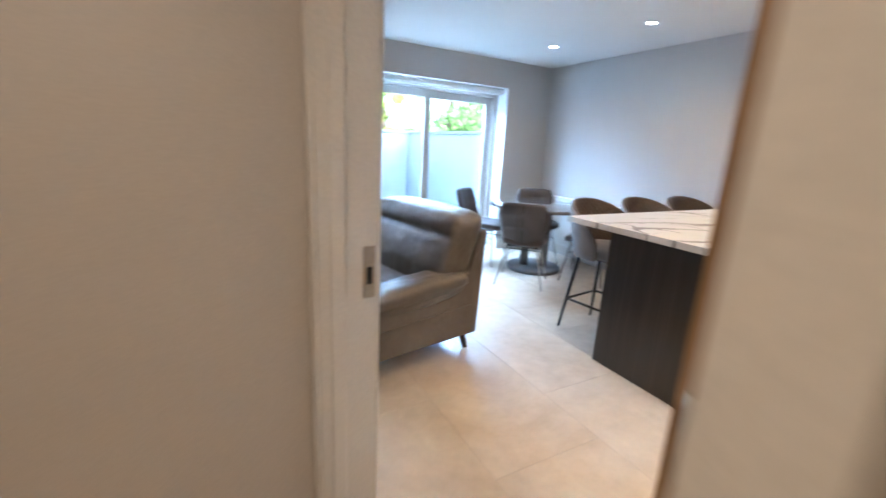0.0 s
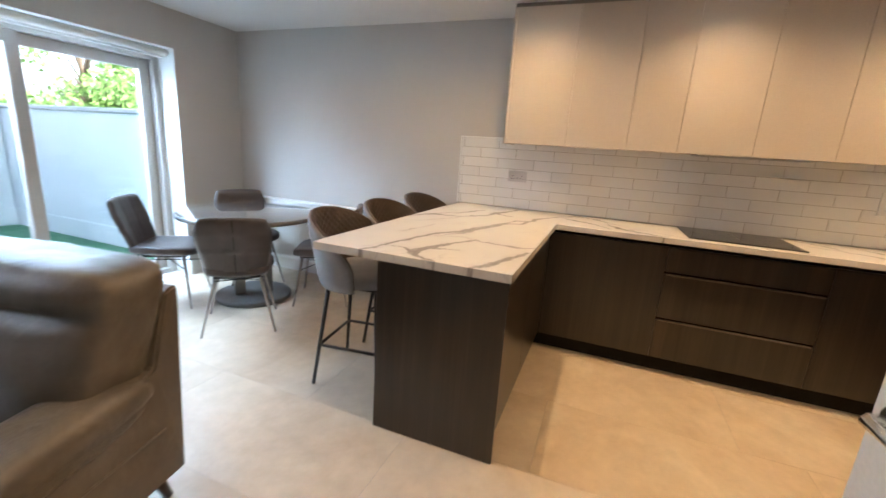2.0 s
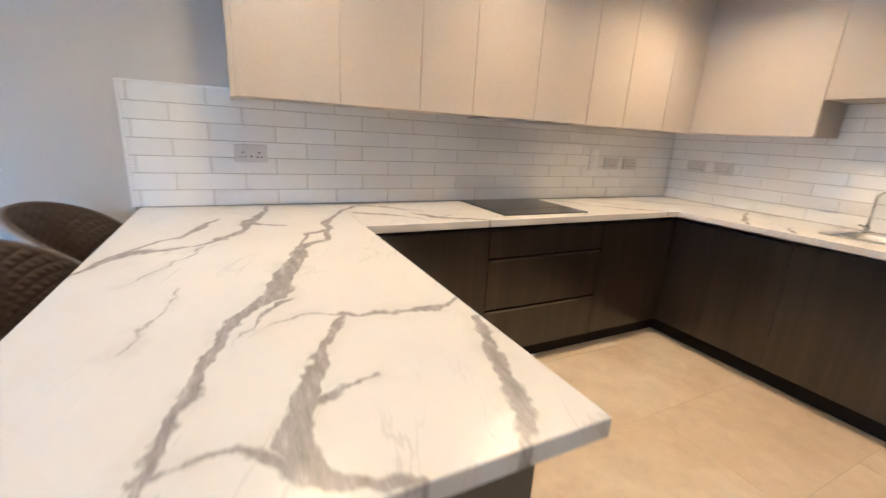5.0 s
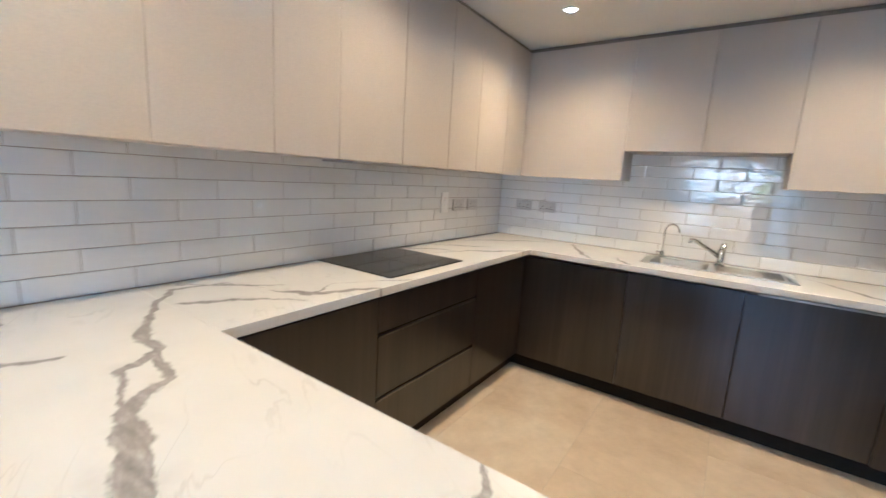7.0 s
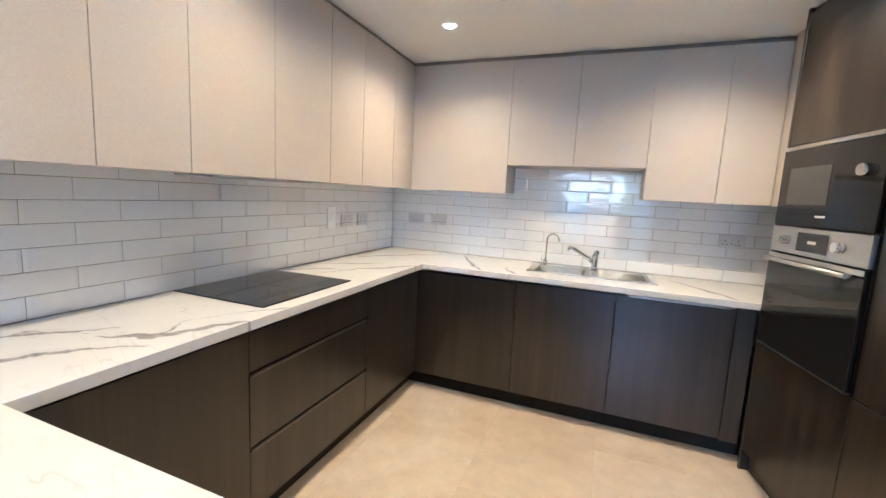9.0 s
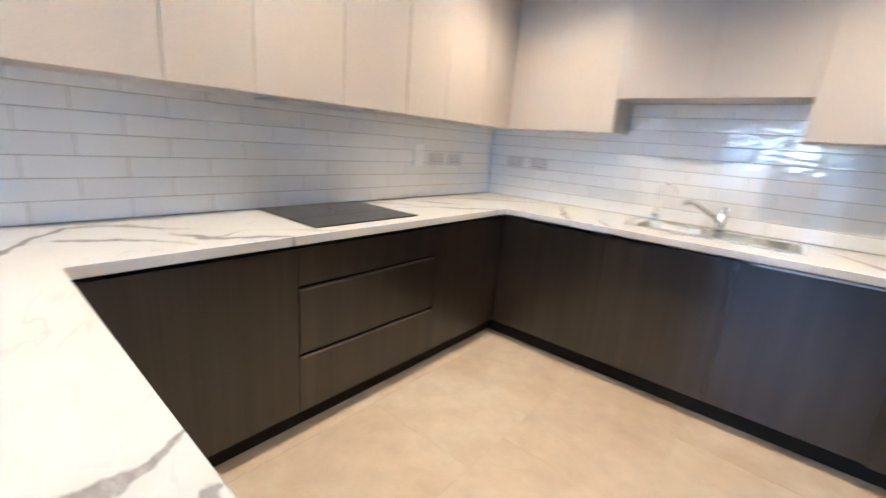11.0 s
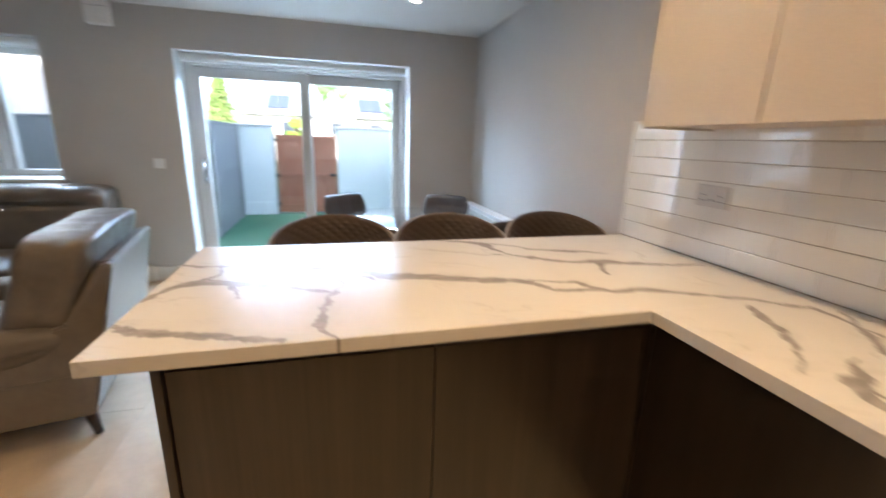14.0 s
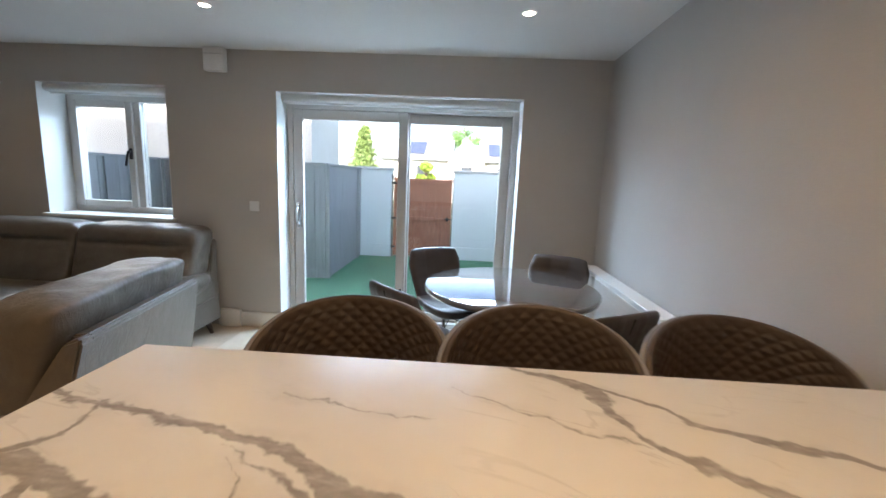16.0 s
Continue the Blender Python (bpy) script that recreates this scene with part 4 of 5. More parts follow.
u = tall("oven_tower", OY0, OY1, "tall dark oak cabinet holding the built-in ovens")
part("lower_door", box(B(), (TX - 0.019, OY0 + G, PLZ + 0.004), (TX, OY1 - G, 0.735), 0.0015, 1), M_WOOD, u)
part("upper_door", box(B(), (TX - 0.019, OY0 + G, 1.735), (TX, OY1 - G, 2.352), 0.0015, 1), M_WOOD, u)
part("side_panel", box(B(), (TB, OY0 - 0.0185, 0), (TX + 0.001, OY0, ZC - 0.003), 0.001, 1), M_WOOD, u)
u = tall("tall_larder_cabinet", OY1, 1.285, "tall dark oak larder cabinet with plain doors")
part("lower_door", box(B(), (TX - 0.019, OY1 + G, PLZ + 0.004), (TX, 1.285 - G, 0.735), 0.0015, 1), M_WOOD, u)
part("upper_door", box(B(), (TX - 0.019, OY1 + G, 0.739), (TX, 1.285 - G, 2.352), 0.0015, 1), M_WOOD, u)
part("side_panel", box(B(), (TB, 1.2855, 0), (TX + 0.001, 1.304, ZC - 0.003), 0.001, 1), M_WOOD, u)

ox, oy0, oy1 = TX + 0.002, OY0 + 0.012, OY1 - 0.012
o = thing("built_in_oven", "built-in oven with black glass door and steel panel", "oven", TALL, TALL_TURN)
part("housing", box(B(), (TX - 0.0195, oy0, 0.745), (ox - 0.002, oy1, 1.345)), M_DARK, o)
dr = part("oven_door", box(B(), (ox - 0.0018, oy0, 0.748), (ox + 0.020, oy1, 1.215), 0.003), M_BLACKGLASS, o, "black glass oven door")
part("bottom_trim", box(B(), (ox - 0.0018, oy0, 0.739), (ox + 0.018, oy1, 0.7475), 0.001, 1), M_STEEL, o)
hb = tube(B(), [(ox + 0.055, oy0 + 0.04, 1.185), (ox + 0.055, oy1 - 0.04, 1.185)], 0.010, 14)
for y in (oy0 + 0.07, oy1 - 0.07):
    tube(hb, [(ox + 0.018, y, 1.185), (ox + 0.055, y, 1.185)], 0.008, 10)
part("handle", hb, M_STEEL, dr, "steel bar handle")
part("top_band", box(B(), (ox + 0.0205, oy0 + 0.004, 1.192), (ox + 0.0225, oy1 - 0.004, 1.213)), M_STEEL, dr)
cp = part("control_panel", box(B(), (ox - 0.0018, oy0, 1.222), (ox + 0.018, oy1, 1.345), 0.002), M_STEEL, o, "brushed steel control panel")
ym = (oy0 + oy1) / 2
ds = part("display", box(B(), (ox + 0.0182, ym - 0.11, 1.242), (ox + 0.020, ym + 0.09, 1.326), 0.0005, 1), M_BLACKGLASS, cp)
part("display_marks", box(B(), (ox + 0.0202, ym - 0.035, 1.278), (ox + 0.0206, ym + 0.02, 1.292)), M_GREYPL, ds)
for y in (ym - 0.18, ym + 0.17):
    part("knob", tube(B(), [(ox + 0.018, y, 1.284), (ox + 0.034, y, 1.284), (ox + 0.048, y, 1.284)], 0.022, 24, 0.019), M_CHROME, cp)

o = thing("built_in_microwave", "built-in black glass microwave with round dial", "microwave", TALL, TALL_TURN)
part("housing", box(B(), (TX - 0.0195, oy0, 1.350), (ox - 0.002, oy1, 1.725)), M_DARK, o)
dr = part("door", box(B(), (ox - 0.0018, oy0, 1.353), (ox + 0.018, oy1, 1.706), 0.002), M_BLACKGLASS, o)
part("window", box(B(), (ox + 0.0182, oy0 + 0.07, 1.45), (ox + 0.0195, oy0 + 0.35, 1.62), 0.0005, 1), M_OVENWIN, dr)
part("top_trim", box(B(), (ox - 0.0018, oy0, 1.708), (ox + 0.020, oy1, 1.724), 0.001, 1), M_STEEL, o)
part("dial", tube(B(), [(ox + 0.018, oy1 - 0.085, 1.585), (ox + 0.042, oy1 - 0.085, 1.585)], 0.025, 26, 0.022), M_CHROME, o)
part("name_bar", box(B(), (ox + 0.0182, ym - 0.02, 1.395), (ox + 0.0186, ym + 0.045, 1.404)), M_GREYPL, dr)


# ---- sockets and switches ----
def plate(name, label, centre, along, w, hgt, kind, material=M_WHITE):
    """A wall plate; along: 'y' on the east wall, 'x' on the sink wall, 'n' on the window wall."""
    cx, cy, cz = centre
    s = thing(name, label, "socket" if "socket" in name else "switch")

    def at(u0, u1, z0, z1, d0, d1):
        if along == "y":
            return (cx - d0, cy + u0, cz + z0), (cx - d1, cy + u1, cz + z1)
        if along == "x":
            return (cx + u0, cy + d0, cz + z0), (cx + u1, cy + d1, cz + z1)
        return (cx + u0, cy - d0, cz + z0), (cx + u1, cy - d1, cz + z1)

    part("face_plate", box(B(), *at(-w / 2, w / 2, -hgt / 2, hgt / 2, 0, 0.009), 0.003), material, s)
    if kind == "double":
        for c in (-0.037, 0.037):
            for du, dz in ((0, 0.012), (-0.011, -0.010), (0.011, -0.010)):
                part("pin_hole", box(B(), *at(c + du - 0.0042, c + du + 0.0042, dz - 0.003 - 0.008, dz + 0.003 - 0.008, 0.0088, 0.0094)), M_DARK, s)
            part("rocker", box(B(), *at(c * 0.62 - 0.006, c * 0.62 + 0.006, 0.014, 0.034, 0.009, 0.012), 0.001, 1), material, s)
        part("mark", box(B(), *at(-0.004, 0.004, -0.018, -0.010, 0.0088, 0.0094)), M_DARK, s)
    elif kind == "cooker":
        part("rocker", box(B(), *at(-0.014, 0.014, -0.022, 0.022, 0.009, 0.014), 0.002), material, s)
        part("mark", box(B(), *at(-0.004, 0.004, 0.026, 0.034, 0.0088, 0.0094)), M_GATE, s)
    else:
        part("rocker", box(B(), *at(-0.007, 0.007, -0.014, 0.014, 0.009, 0.012), 0.001, 1), material, s)
    return s


SX, SY = XE - 0.013, YS + 0.013
plate("wall_socket", "pale grey double wall socket on the tiles", (SX, 1.310, 1.191), "y", 0.147, 0.086, "double", M_PALEPL)
plate("cooker_switch", "white upright cooker switch on the tiles", (SX, -1.02, 1.214), "y", 0.086, 0.147, "cooker")
for y in (-1.205, -1.41):
    plate("wall_socket", "grey double wall socket on the tiles", (SX, y, 1.193), "y", 0.147, 0.086, "double", M_PALEPL)
for x in (4.05, 3.84, 1.755):
    plate("wall_socket", "grey double wall socket on the sink tiles", (x, SY, 1.20), "x", 0.147, 0.086, "double", M_PALEPL)
plate("light_switch", "white light switch on the wall beside the garden door", (1.345, YN - 0.0005, 1.10), "n", 0.086, 0.086, "single")
a = thing("alarm_box", "white plastic alarm box high on the wall", "alarm box")
part("case", box(B(), (0.985, YN - 0.075, 2.195), (1.155, YN - 0.0005, 2.379), 0.012), M_WHITE, a)
part("cover_seam", box(B(), (0.987, YN - 0.078, 2.325), (1.153, YN - 0.0745, 2.329)), M_GREYPL, a)

# radiator
r = thing("radiator", "white double panel radiator under the east wall", "radiator")
ry0, ry1, rz0, rz1 = 2.78, 4.13, 0.16, 0.765
for x in (4.165, 4.245):
    pn = part("panel", box(B(), (x - 0.002, ry0, rz0), (x + 0.010, ry1, rz1 - 0.01), 0.004), M_RADI, r)
    if x > 4.2:
        continue
    flute = mesh_of("flute", box(B(), (x - 0.010, 0, rz0 + 0.03), (x - 0.0021, 0.022, rz1 - 0.035), 0.004, 1), M_RADI)
    for i in range(int((ry1 - ry0) / 0.0335)):
        o = new("flute", flute)
        o.parent = pn
        o.location = (0, ry0 + 0.012 + 0.0335 * i, 0)
bm = box(B(), (4.155, ry0, rz1 - 0.012), (4.262, ry1, rz1), 0.003)
part("top_grille", bm, M_RADI, r)
for y in (ry0, ry1 - 0.004):
    part("side_cover", box(B(), (4.155, y - 0.001, rz0 + 0.01), (4.262, y + 0.005, rz1 - 0.012), 0.002), M_RADI, r)
part("valve", tube(B(), [(4.21, ry0 - 0.03, 0.0), (4.21, ry0 - 0.03, 0.17), (4.21, ry0 + 0.01, 0.19)], 0.010, 10), M_CHROME, r)
for y in (ry0 + 0.2, ry1 - 0.2):
    part("wall_bracket", box(B(), (4.25, y, 0.3), (XE - 0.001, y + 0.03, 0.7)), M_RADI, r)


# ---- seating ----
def leg_taper(bm, top, foot, r0, r1):
    return tube(bm, [top, foot], r0, 12, r1)


def lounge(name, label, width, seats, at, turn, inset=0.09):
    """A leather seat facing local +x: base, arms, seat and back cushions, slanted back board, splayed legs."""
    s = thing(name, label, "armchair" if seats == 1 else "sofa", at, turn)
    hw, aw = width / 2, 0.23
    tuck = lambda z: inset * min(1.0, max(0.0, (z - 0.42) / 0.36))
    bh = hw - inset
    # side panels with a swept rear edge
    prof = [(-0.40, 0.135), (0.42, 0.135), (0.455, 0.20), (0.455, 0.46), (0.40, 0.505), (-0.18, 0.52), (-0.34, 0.56), (-0.465, 0.79), (-0.515, 0.81), (-0.525, 0.79)]
    for sgn in (-1, 1):
        bm = B()
        y0, y1 = sgn * hw, sgn * (hw - 0.16)
        a = [bm.verts.new((x, y0 - sgn * tuck(z), z)) for x, z in prof]
        b = [bm.verts.new((x, y1 - sgn * tuck(z), z)) for x, z in prof]
        bm.faces.new(a)
        bm.faces.new(b[::-1])
        for i in range(len(prof)):
            bm.faces.new((a[i], a[(i + 1) % len(prof)], b[(i + 1) % len(prof)], b[i]))
        bmesh.ops.recalc_face_normals(bm, faces=bm.faces)
        bmesh.ops.bevel(bm, geom=list(bm.edges), offset=0.008, segments=2, affect="EDGES")
        part("side_panel", bm, M_LEATHER, s)
        part("side_seam", tube(B(), [(-0.33, sgn * hw, 0.345), (0.05, sgn * hw, 0.325), (0.43, sgn * hw, 0.31)], 0.0035, 8), M_LEATHER, s)

        def slope(q, w, sgn=sgn):
            drop = -0.07 * (q.x + 1) / 2 if q.z > -2 else 0
            return Vector((w.x, w.y * (1 - 0.12 * (q.z < 0)), w.z + drop + 0.02 * (1 - q.x * q.x) * (q.z > 0)))

        part("arm_cushion", cushion(B(), (-0.36, sgn * (hw + 0.012), 0.405), (0.47, sgn * (hw - aw), 0.57), 3.4, 20, 0.008, slope, 3.0 * sgn), M_LEATHER, s)
    part("base", box(B(), (-0.40, -hw + 0.161, 0.14), (0.43, hw - 0.161, 0.33), 0.02), M_LEATHER, s)
    # slanted back board
    bm = B()
    bp = [(-0.40, 0.14), (-0.36, 0.14), (-0.455, 0.80), (-0.515, 0.81), (-0.525, 0.79)]
    a = [bm.verts.new((x, -bh + 0.055, z)) for x, z in bp]
    b = [bm.verts.new((x, bh - 0.055, z)) for x, z in bp]
    bm.faces.new(a)
    bm.faces.new(b[::-1])
    for i in range(len(bp)):
        bm.faces.new((a[i], a[(i + 1) % len(bp)], b[(i + 1) % len(bp)], b[i]))
    bmesh.ops.recalc_face_normals(bm, faces=bm.faces)
    bmesh.ops.bevel(bm, geom=list(bm.edges), offset=0.006, segments=2, affect="EDGES")
    part("back_board", bm, M_LEATHER, s)
    sw = (width - 2 * aw) / seats
    cb = hw - 0.045
    bw = (2 * cb - 0.02) / seats
    for i in range(seats):
        y0 = -hw + aw + sw * i
        part("seat_cushion", cushion(B(), (-0.30, y0 + 0.004, 0.31), (0.49, y0 + sw - 0.004, 0.475), 4.5, 16, 0.006, None, 7.0 + i), M_LEATHER, s)

        def lean(q, w):
            z = w.z
            roll = 0.020 * math.exp(-((q.z - 0.75) / 0.25) ** 2) - 0.030 * math.exp(-((q.z - 0.42) / 0.07) ** 2) + 0.022 * math.exp(-((q.z + 0.25) / 0.5) ** 2)
            crease = 0.007 * noise.noise(Vector((q.y * 7, q.z * 1.2, 3.1))) * max(0.0, 1.2 - abs(q.z + 0.1) * 1.6)
            return Vector((w.x - 0.30 * z + (roll + crease) * (q.x > 0) * min(1, 2.5 * (1 - abs(q.y))), w.y * (1 + 0.03 * q.z), z))

        y0 = -cb + 0.01 + bw * i
        part("back_cushion", cushion(B(), (-0.42, y0 + 0.003, 0.42), (-0.14, y0 + bw - 0.003, 0.935), 7.0, 36, 0.008, lean, 17.0 + 5 * i), M_LEATHER, s)
    for x, fx in ((-0.34, -0.375), (0.38, 0.41)):
        for sgn in (-1, 1):
            part("leg", leg_taper(B(), (x, sgn * (hw - 0.10), 0.15), (fx, sgn * (hw - 0.07), 0.0), 0.029, 0.016), M_WOODLEG, s, "dark tapered wooden leg")
    return s


lounge("armchair", "taupe leather armchair with plump arms and dark legs", 1.07, 1, (1.29, 2.40, 0), 190.5)
lounge("sofa", "taupe leather two-seat sofa under the window", 2.13, 2, (0.045, 3.72, 0), -90)


# dining table
t = thing("dining_table", "round grey dining table on a two-column pedestal", "table", (3.49, 3.37, 0))
part("tabletop", lathe(B(), [(0.0, 0.712), (0.53, 0.712), (0.548, 0.718), (0.55, 0.735), (0.546, 0.748), (0.54, 0.75), (0.0, 0.75)], (0, 0), 96), M_TABLE, t)
part("base_plate", lathe(B(), [(0.0, 0.0), (0.30, 0.0), (0.305, 0.006), (0.305, 0.035), (0.295, 0.042), (0.0, 0.042)], (0, 0), 72), M_TBASE, t)
for a in (0.0, 180.0):
    bm = box(B(), (0.065, -0.055, 0.042), (0.15, 0.055, 0.712), 0.004)
    bmesh.ops.rotate(bm, verts=bm.verts, matrix=Matrix.Rotation(radians(a - 42), 3, "Z"))
    part("column", bm, M_TBASE, t)
part("top_plate", lathe(B(), [(0.0, 0.70), (0.25, 0.70), (0.25, 0.7115), (0.0, 0.7115)], (0, 0), 48), M_TBASE, t)


def shell(bm, inner, nu, nv, thick):
    """A thin upholstered shell from a surface inner(u, v), closed with a back face at the given thickness along the outward direction."""
    grid, back = [], []
    for i in range(nu + 1):
        row, brow = [], []
        for j in range(nv + 1):
            p, n = inner(i / nu, j / nv)
            edge = min(i, nu - i, j, nv - j)
            th = thick * (0.35 if edge == 0 else 0.8 if edge == 1 else 1.0)
            row.append(bm.verts.new(p - n * th * 0.5))
            brow.append(bm.verts.new(p + n * th * 0.5))
        grid.append(row)
        back.append(brow)
    for i in range(nu):
        for j in range(nv):
            bm.faces.new((grid[i][j], grid[i + 1][j], grid[i + 1][j + 1], grid[i][j + 1])).smooth = True
            bm.faces.new((back[i][j], back[i][j + 1], back[i + 1][j + 1], back[i + 1][j])).smooth = True
    for i in range(nu):
        for j in (0, nv):
            bm.faces.new((grid[i][j], grid[i + 1][j], back[i + 1][j], back[i][j])).smooth = True
    for j in range(nv):
        for i in (0, nu):
            bm.faces.new((grid[i][j], grid[i][j + 1], back[i][j + 1], back[i][j])).smooth = True
    bmesh.ops.recalc_face_normals(bm, faces=bm.faces)
    return bm


def dining_chair():
    """Faces local +x."""
    c = thing("dining_chair", "brown faux-leather dining chair with thin splayed metal legs", "chair", group="chairs round the table")

    def back(u, v):
        y = (u - 0.5) * 2
        w = 0.188 + 0.044 * min(1.0, 1.5 * v) - 0.03 * max(0.0, v - 0.8) * 5 * abs(y) ** 6
        z = 0.425 + 0.425 * v - 0.016 * abs(y) ** 4 * v
        x = -0.20 - 0.12 * v + 0.05 * abs(y) ** 2.2 * (1 - 0.4 * v)
        crease = 0.009 * (math.exp(-((v - 0.45) / 0.02) ** 2) + math.exp(-((v - 0.75) / 0.02) ** 2) + math.exp(-((abs(y) - 0.33) / 0.03) ** 2))
        return Vector((x - crease, y * w, z)), Vector((-0.96, 0.25 * y, -0.25)).normalized()

    bk = part("backrest", shell(B(), back, 26, 26, 0.045), M_CHAIR, c)
    part("seam", tube(B(), [(-0.223 - 0.12 * v - 0.001, 0.0, 0.44 + 0.42 * v - 0.006) for v in (0.06, 0.3, 0.55, 0.78, 0.95)], 0.003, 6), M_DARK, bk)

    def dish(q, w):
        return Vector((w.x, w.y * (1 - 0.06 * (q.x < 0)), w.z + 0.025 * abs(q.y) ** 2.5 - 0.012 * (1 - q.x * q.x) - 0.018 * max(0, q.x) ** 3))

    part("seat", cushion(B(), (-0.235, -0.235, 0.415), (0.235, 0.235, 0.495), 4.2, 16, 0.002, dish, 2.0), M_CHAIR, c)
    for sx, fx in ((0.15, 0.215), (-0.14, -0.225)):
        for sg in (-1, 1):
            part("leg", tube(B(), [(sx, sg * 0.14, 0.42), (fx, sg * 0.235, 0.0)], 0.012, 10, 0.008), M_LEG, c)
    for sg in (-1, 1):
        part("brace", tube(B(), [(0.17, sg * 0.17, 0.30), (-0.155, -sg * 0.155, 0.38)], 0.004, 8), M_BLACKMET, c)
    part("under_frame", box(B(), (-0.16, -0.15, 0.40), (0.17, 0.15, 0.418), 0.003), M_BLACKMET, c)
    return c


def facing(x, y, fx, fy):
    return pose(x, y, 0, 0, 0, math.degrees(math.atan2(fy, fx)))


chair = dining_chair()
chair.matrix_world = facing(3.03, 3.02, 0.73, 0.68)
for m in (facing(3.10, 3.85, 0.55, -0.83), facing(3.80, 3.72, -0.46, -0.89), facing(3.77, 2.84, -0.48, 0.88)):
    copy_thing(chair, m)


def bar_stool():
    """Faces local +x; its back wraps round the seat."""
    s = thing("bar_stool", "bar stool with quilted brown back, grey velvet shell, black legs", "bar stool", group="bar stools at the peninsula")

    def bowl(u, v, push):
        a = (u - 0.5) * radians(212)
        wrap = math.cos(a * 0.84)
        top = 0.66 + 0.335 * max(0.02, wrap) ** 0.48
        z = 0.60 + (top - 0.60) * v
        flare = 1 + 0.21 * (z - 0.60) / 0.4
        r = 0.248 * flare + push
        return Vector((0.005 - (r * 0.90) * math.cos(a) - 0.06 * (z - 0.6), r * 1.08 * math.sin(a), z)), Vector((-math.cos(a), math.sin(a), -0.2)).normalized()

    def inner(u, v):
        p, n = bowl(u, 0.12 + 0.89 * v, -0.016)
        a, b = u * 20.0, v * 8.0
        d1, d2 = (a + b) % 1.0, (a - b) % 1.0
        puff = min(min(d1, 1 - d1), min(d2, 1 - d2)) * 2
        on = min(1, 5 * v, 8 * (1 - v), 6 * u, 6 * (1 - u))
        return p - n * 0.006 * (puff ** 0.6) * max(0, on), n

    part("back_shell", shell(B(), lambda u, v: bowl(u, v, 0.0), 44, 14, 0.030), M_VELVET, s, "grey velvet outer shell")
    part("quilted_back", shell(B(), inner, 176, 72, 0.022), M_QUILT, s, "diamond-quilted brown leather lining")
    part("seat", cushion(B(), (-0.225, -0.225, 0.585), (0.225, 0.225, 0.69), 3.0, 18, 0.003, None, 4.0), M_VELVET, s)
    feet = {}
    for sx, fx in ((0.14, 0.19), (-0.14, -0.20)):
        for sg in (-1, 1):
            part("leg", tube(B(), [(sx, sg * 0.14, 0.60), (fx, sg * 0.212, 0.0)], 0.013, 12, 0.010), M_BLACKMET, s)
            k = (0.60 - 0.235) / 0.60
            feet[sx > 0, sg] = (sx + (fx - sx) * k, sg * (0.14 + 0.072 * k), 0.235)
    for a, b in (((True, 1), (True, -1)), ((False, 1), (False, -1)), ((True, 1), (False, 1)), ((True, -1), (False, -1))):
        part("footrest_bar", tube(B(), [feet[a], feet[b]], 0.009, 10), M_BLACKMET, s)
    part("seat_plate", box(B(), (-0.15, -0.15, 0.580), (0.15, 0.15, 0.598), 0.004), M_BLACKMET, s)
    return s


stool = bar_stool()
stool.matrix_world = pose(2.855, 1.86, 0, 0, 0, -82)
for m in (pose(3.41, 1.86, 0, 0, 0, -90), pose(4.0, 1.86, 0, 0, 0, -94)):
    copy_thing(stool, m)

# ---- garden ----
GZ = -0.15
flat("ground", "open ground around the garden reaching far off", cells(B(), [-400, -30, 30, 400], [-400, -30, 60, 400], lambda u, v: True, lambda u, v, t: (u, v, t), GZ - 0.5, GZ - 0.16), M_EARTH, "ground")
flat("lawn", "green artificial grass covering the small garden", box(B(), (-4.0, YN + 0.44, GZ - 0.155), (4.25, 8.8, GZ)), M_GRASS, "lawn")


def garden_wall(name, a, b, label, thick):
    wl = tagged(thing(name, label, "garden wall"), kind="structure")
    (x0, y0), (x1, y1) = a, b
    part("wall", box(B(), (x0, y0, GZ - 0.15), (x1, y1, 1.535), 0.005), M_RENDER, wl)
    part("coping", box(B(), (x0 - 0.03, y0 - 0.03, 1.536), (x1 + 0.03, y1 + 0.03, 1.59), 0.012), M_COPING, wl)
    px0, px1, py0, py1 = (x0 - 0.02, x0 - 0.001, y0, y1) if thick == "x" else (x0, x1, y0 - 0.02, y0 - 0.001)
    part("base_course", box(B(), (px0, py0, GZ - 0.1), (px1, py1, 0.10), 0.006), M_RENDER, wl)
    return wl


garden_wall("garden_wall_east", (4.25, YN + 0.441), (4.45, 8.99), "white rendered garden wall with grey coping", "x")
garden_wall("garden_wall_north_left", (1.10, 8.80), (1.755, 8.99), "white rendered wall beside the gate", "y")
garden_wall("garden_wall_north_right", (2.965, 8.80), (4.228, 8.99), "white rendered wall between gate and corner", "y")

g = thing("garden_gate", "red-brown stained timber gate in the garden wall", "gate")
gx0, gx1 = 1.80, 2.935
nb = 8
bw = (gx1 - gx0 - 0.10) / nb
for i in range(nb):
    part("board", box(B(), (gx0 + 0.05 + bw * i + 0.0004, 8.855, GZ + 0.03), (gx0 + 0.05 + bw * (i + 1) - 0.0004, 8.875, 1.40), 0.003, 1), M_GATE, g)
for x in (gx0, gx1 - 0.0499):
    part("stile", box(B(), (x, 8.84, GZ + 0.03), (x + 0.0495, 8.88, 1.42), 0.004), M_GATE, g)
for z in (0.0, 0.62, 1.34):
    part("rail", box(B(), (gx0 + 0.05, 8.832, z - 0.04), (gx1 - 0.05, 8.8545, z + 0.04), 0.004), M_GATE, g)
hb = tube(B(), [(gx1 - 0.14, 8.82, 0.635), (gx1 + 0.06, 8.82, 0.635)], 0.010, 10)
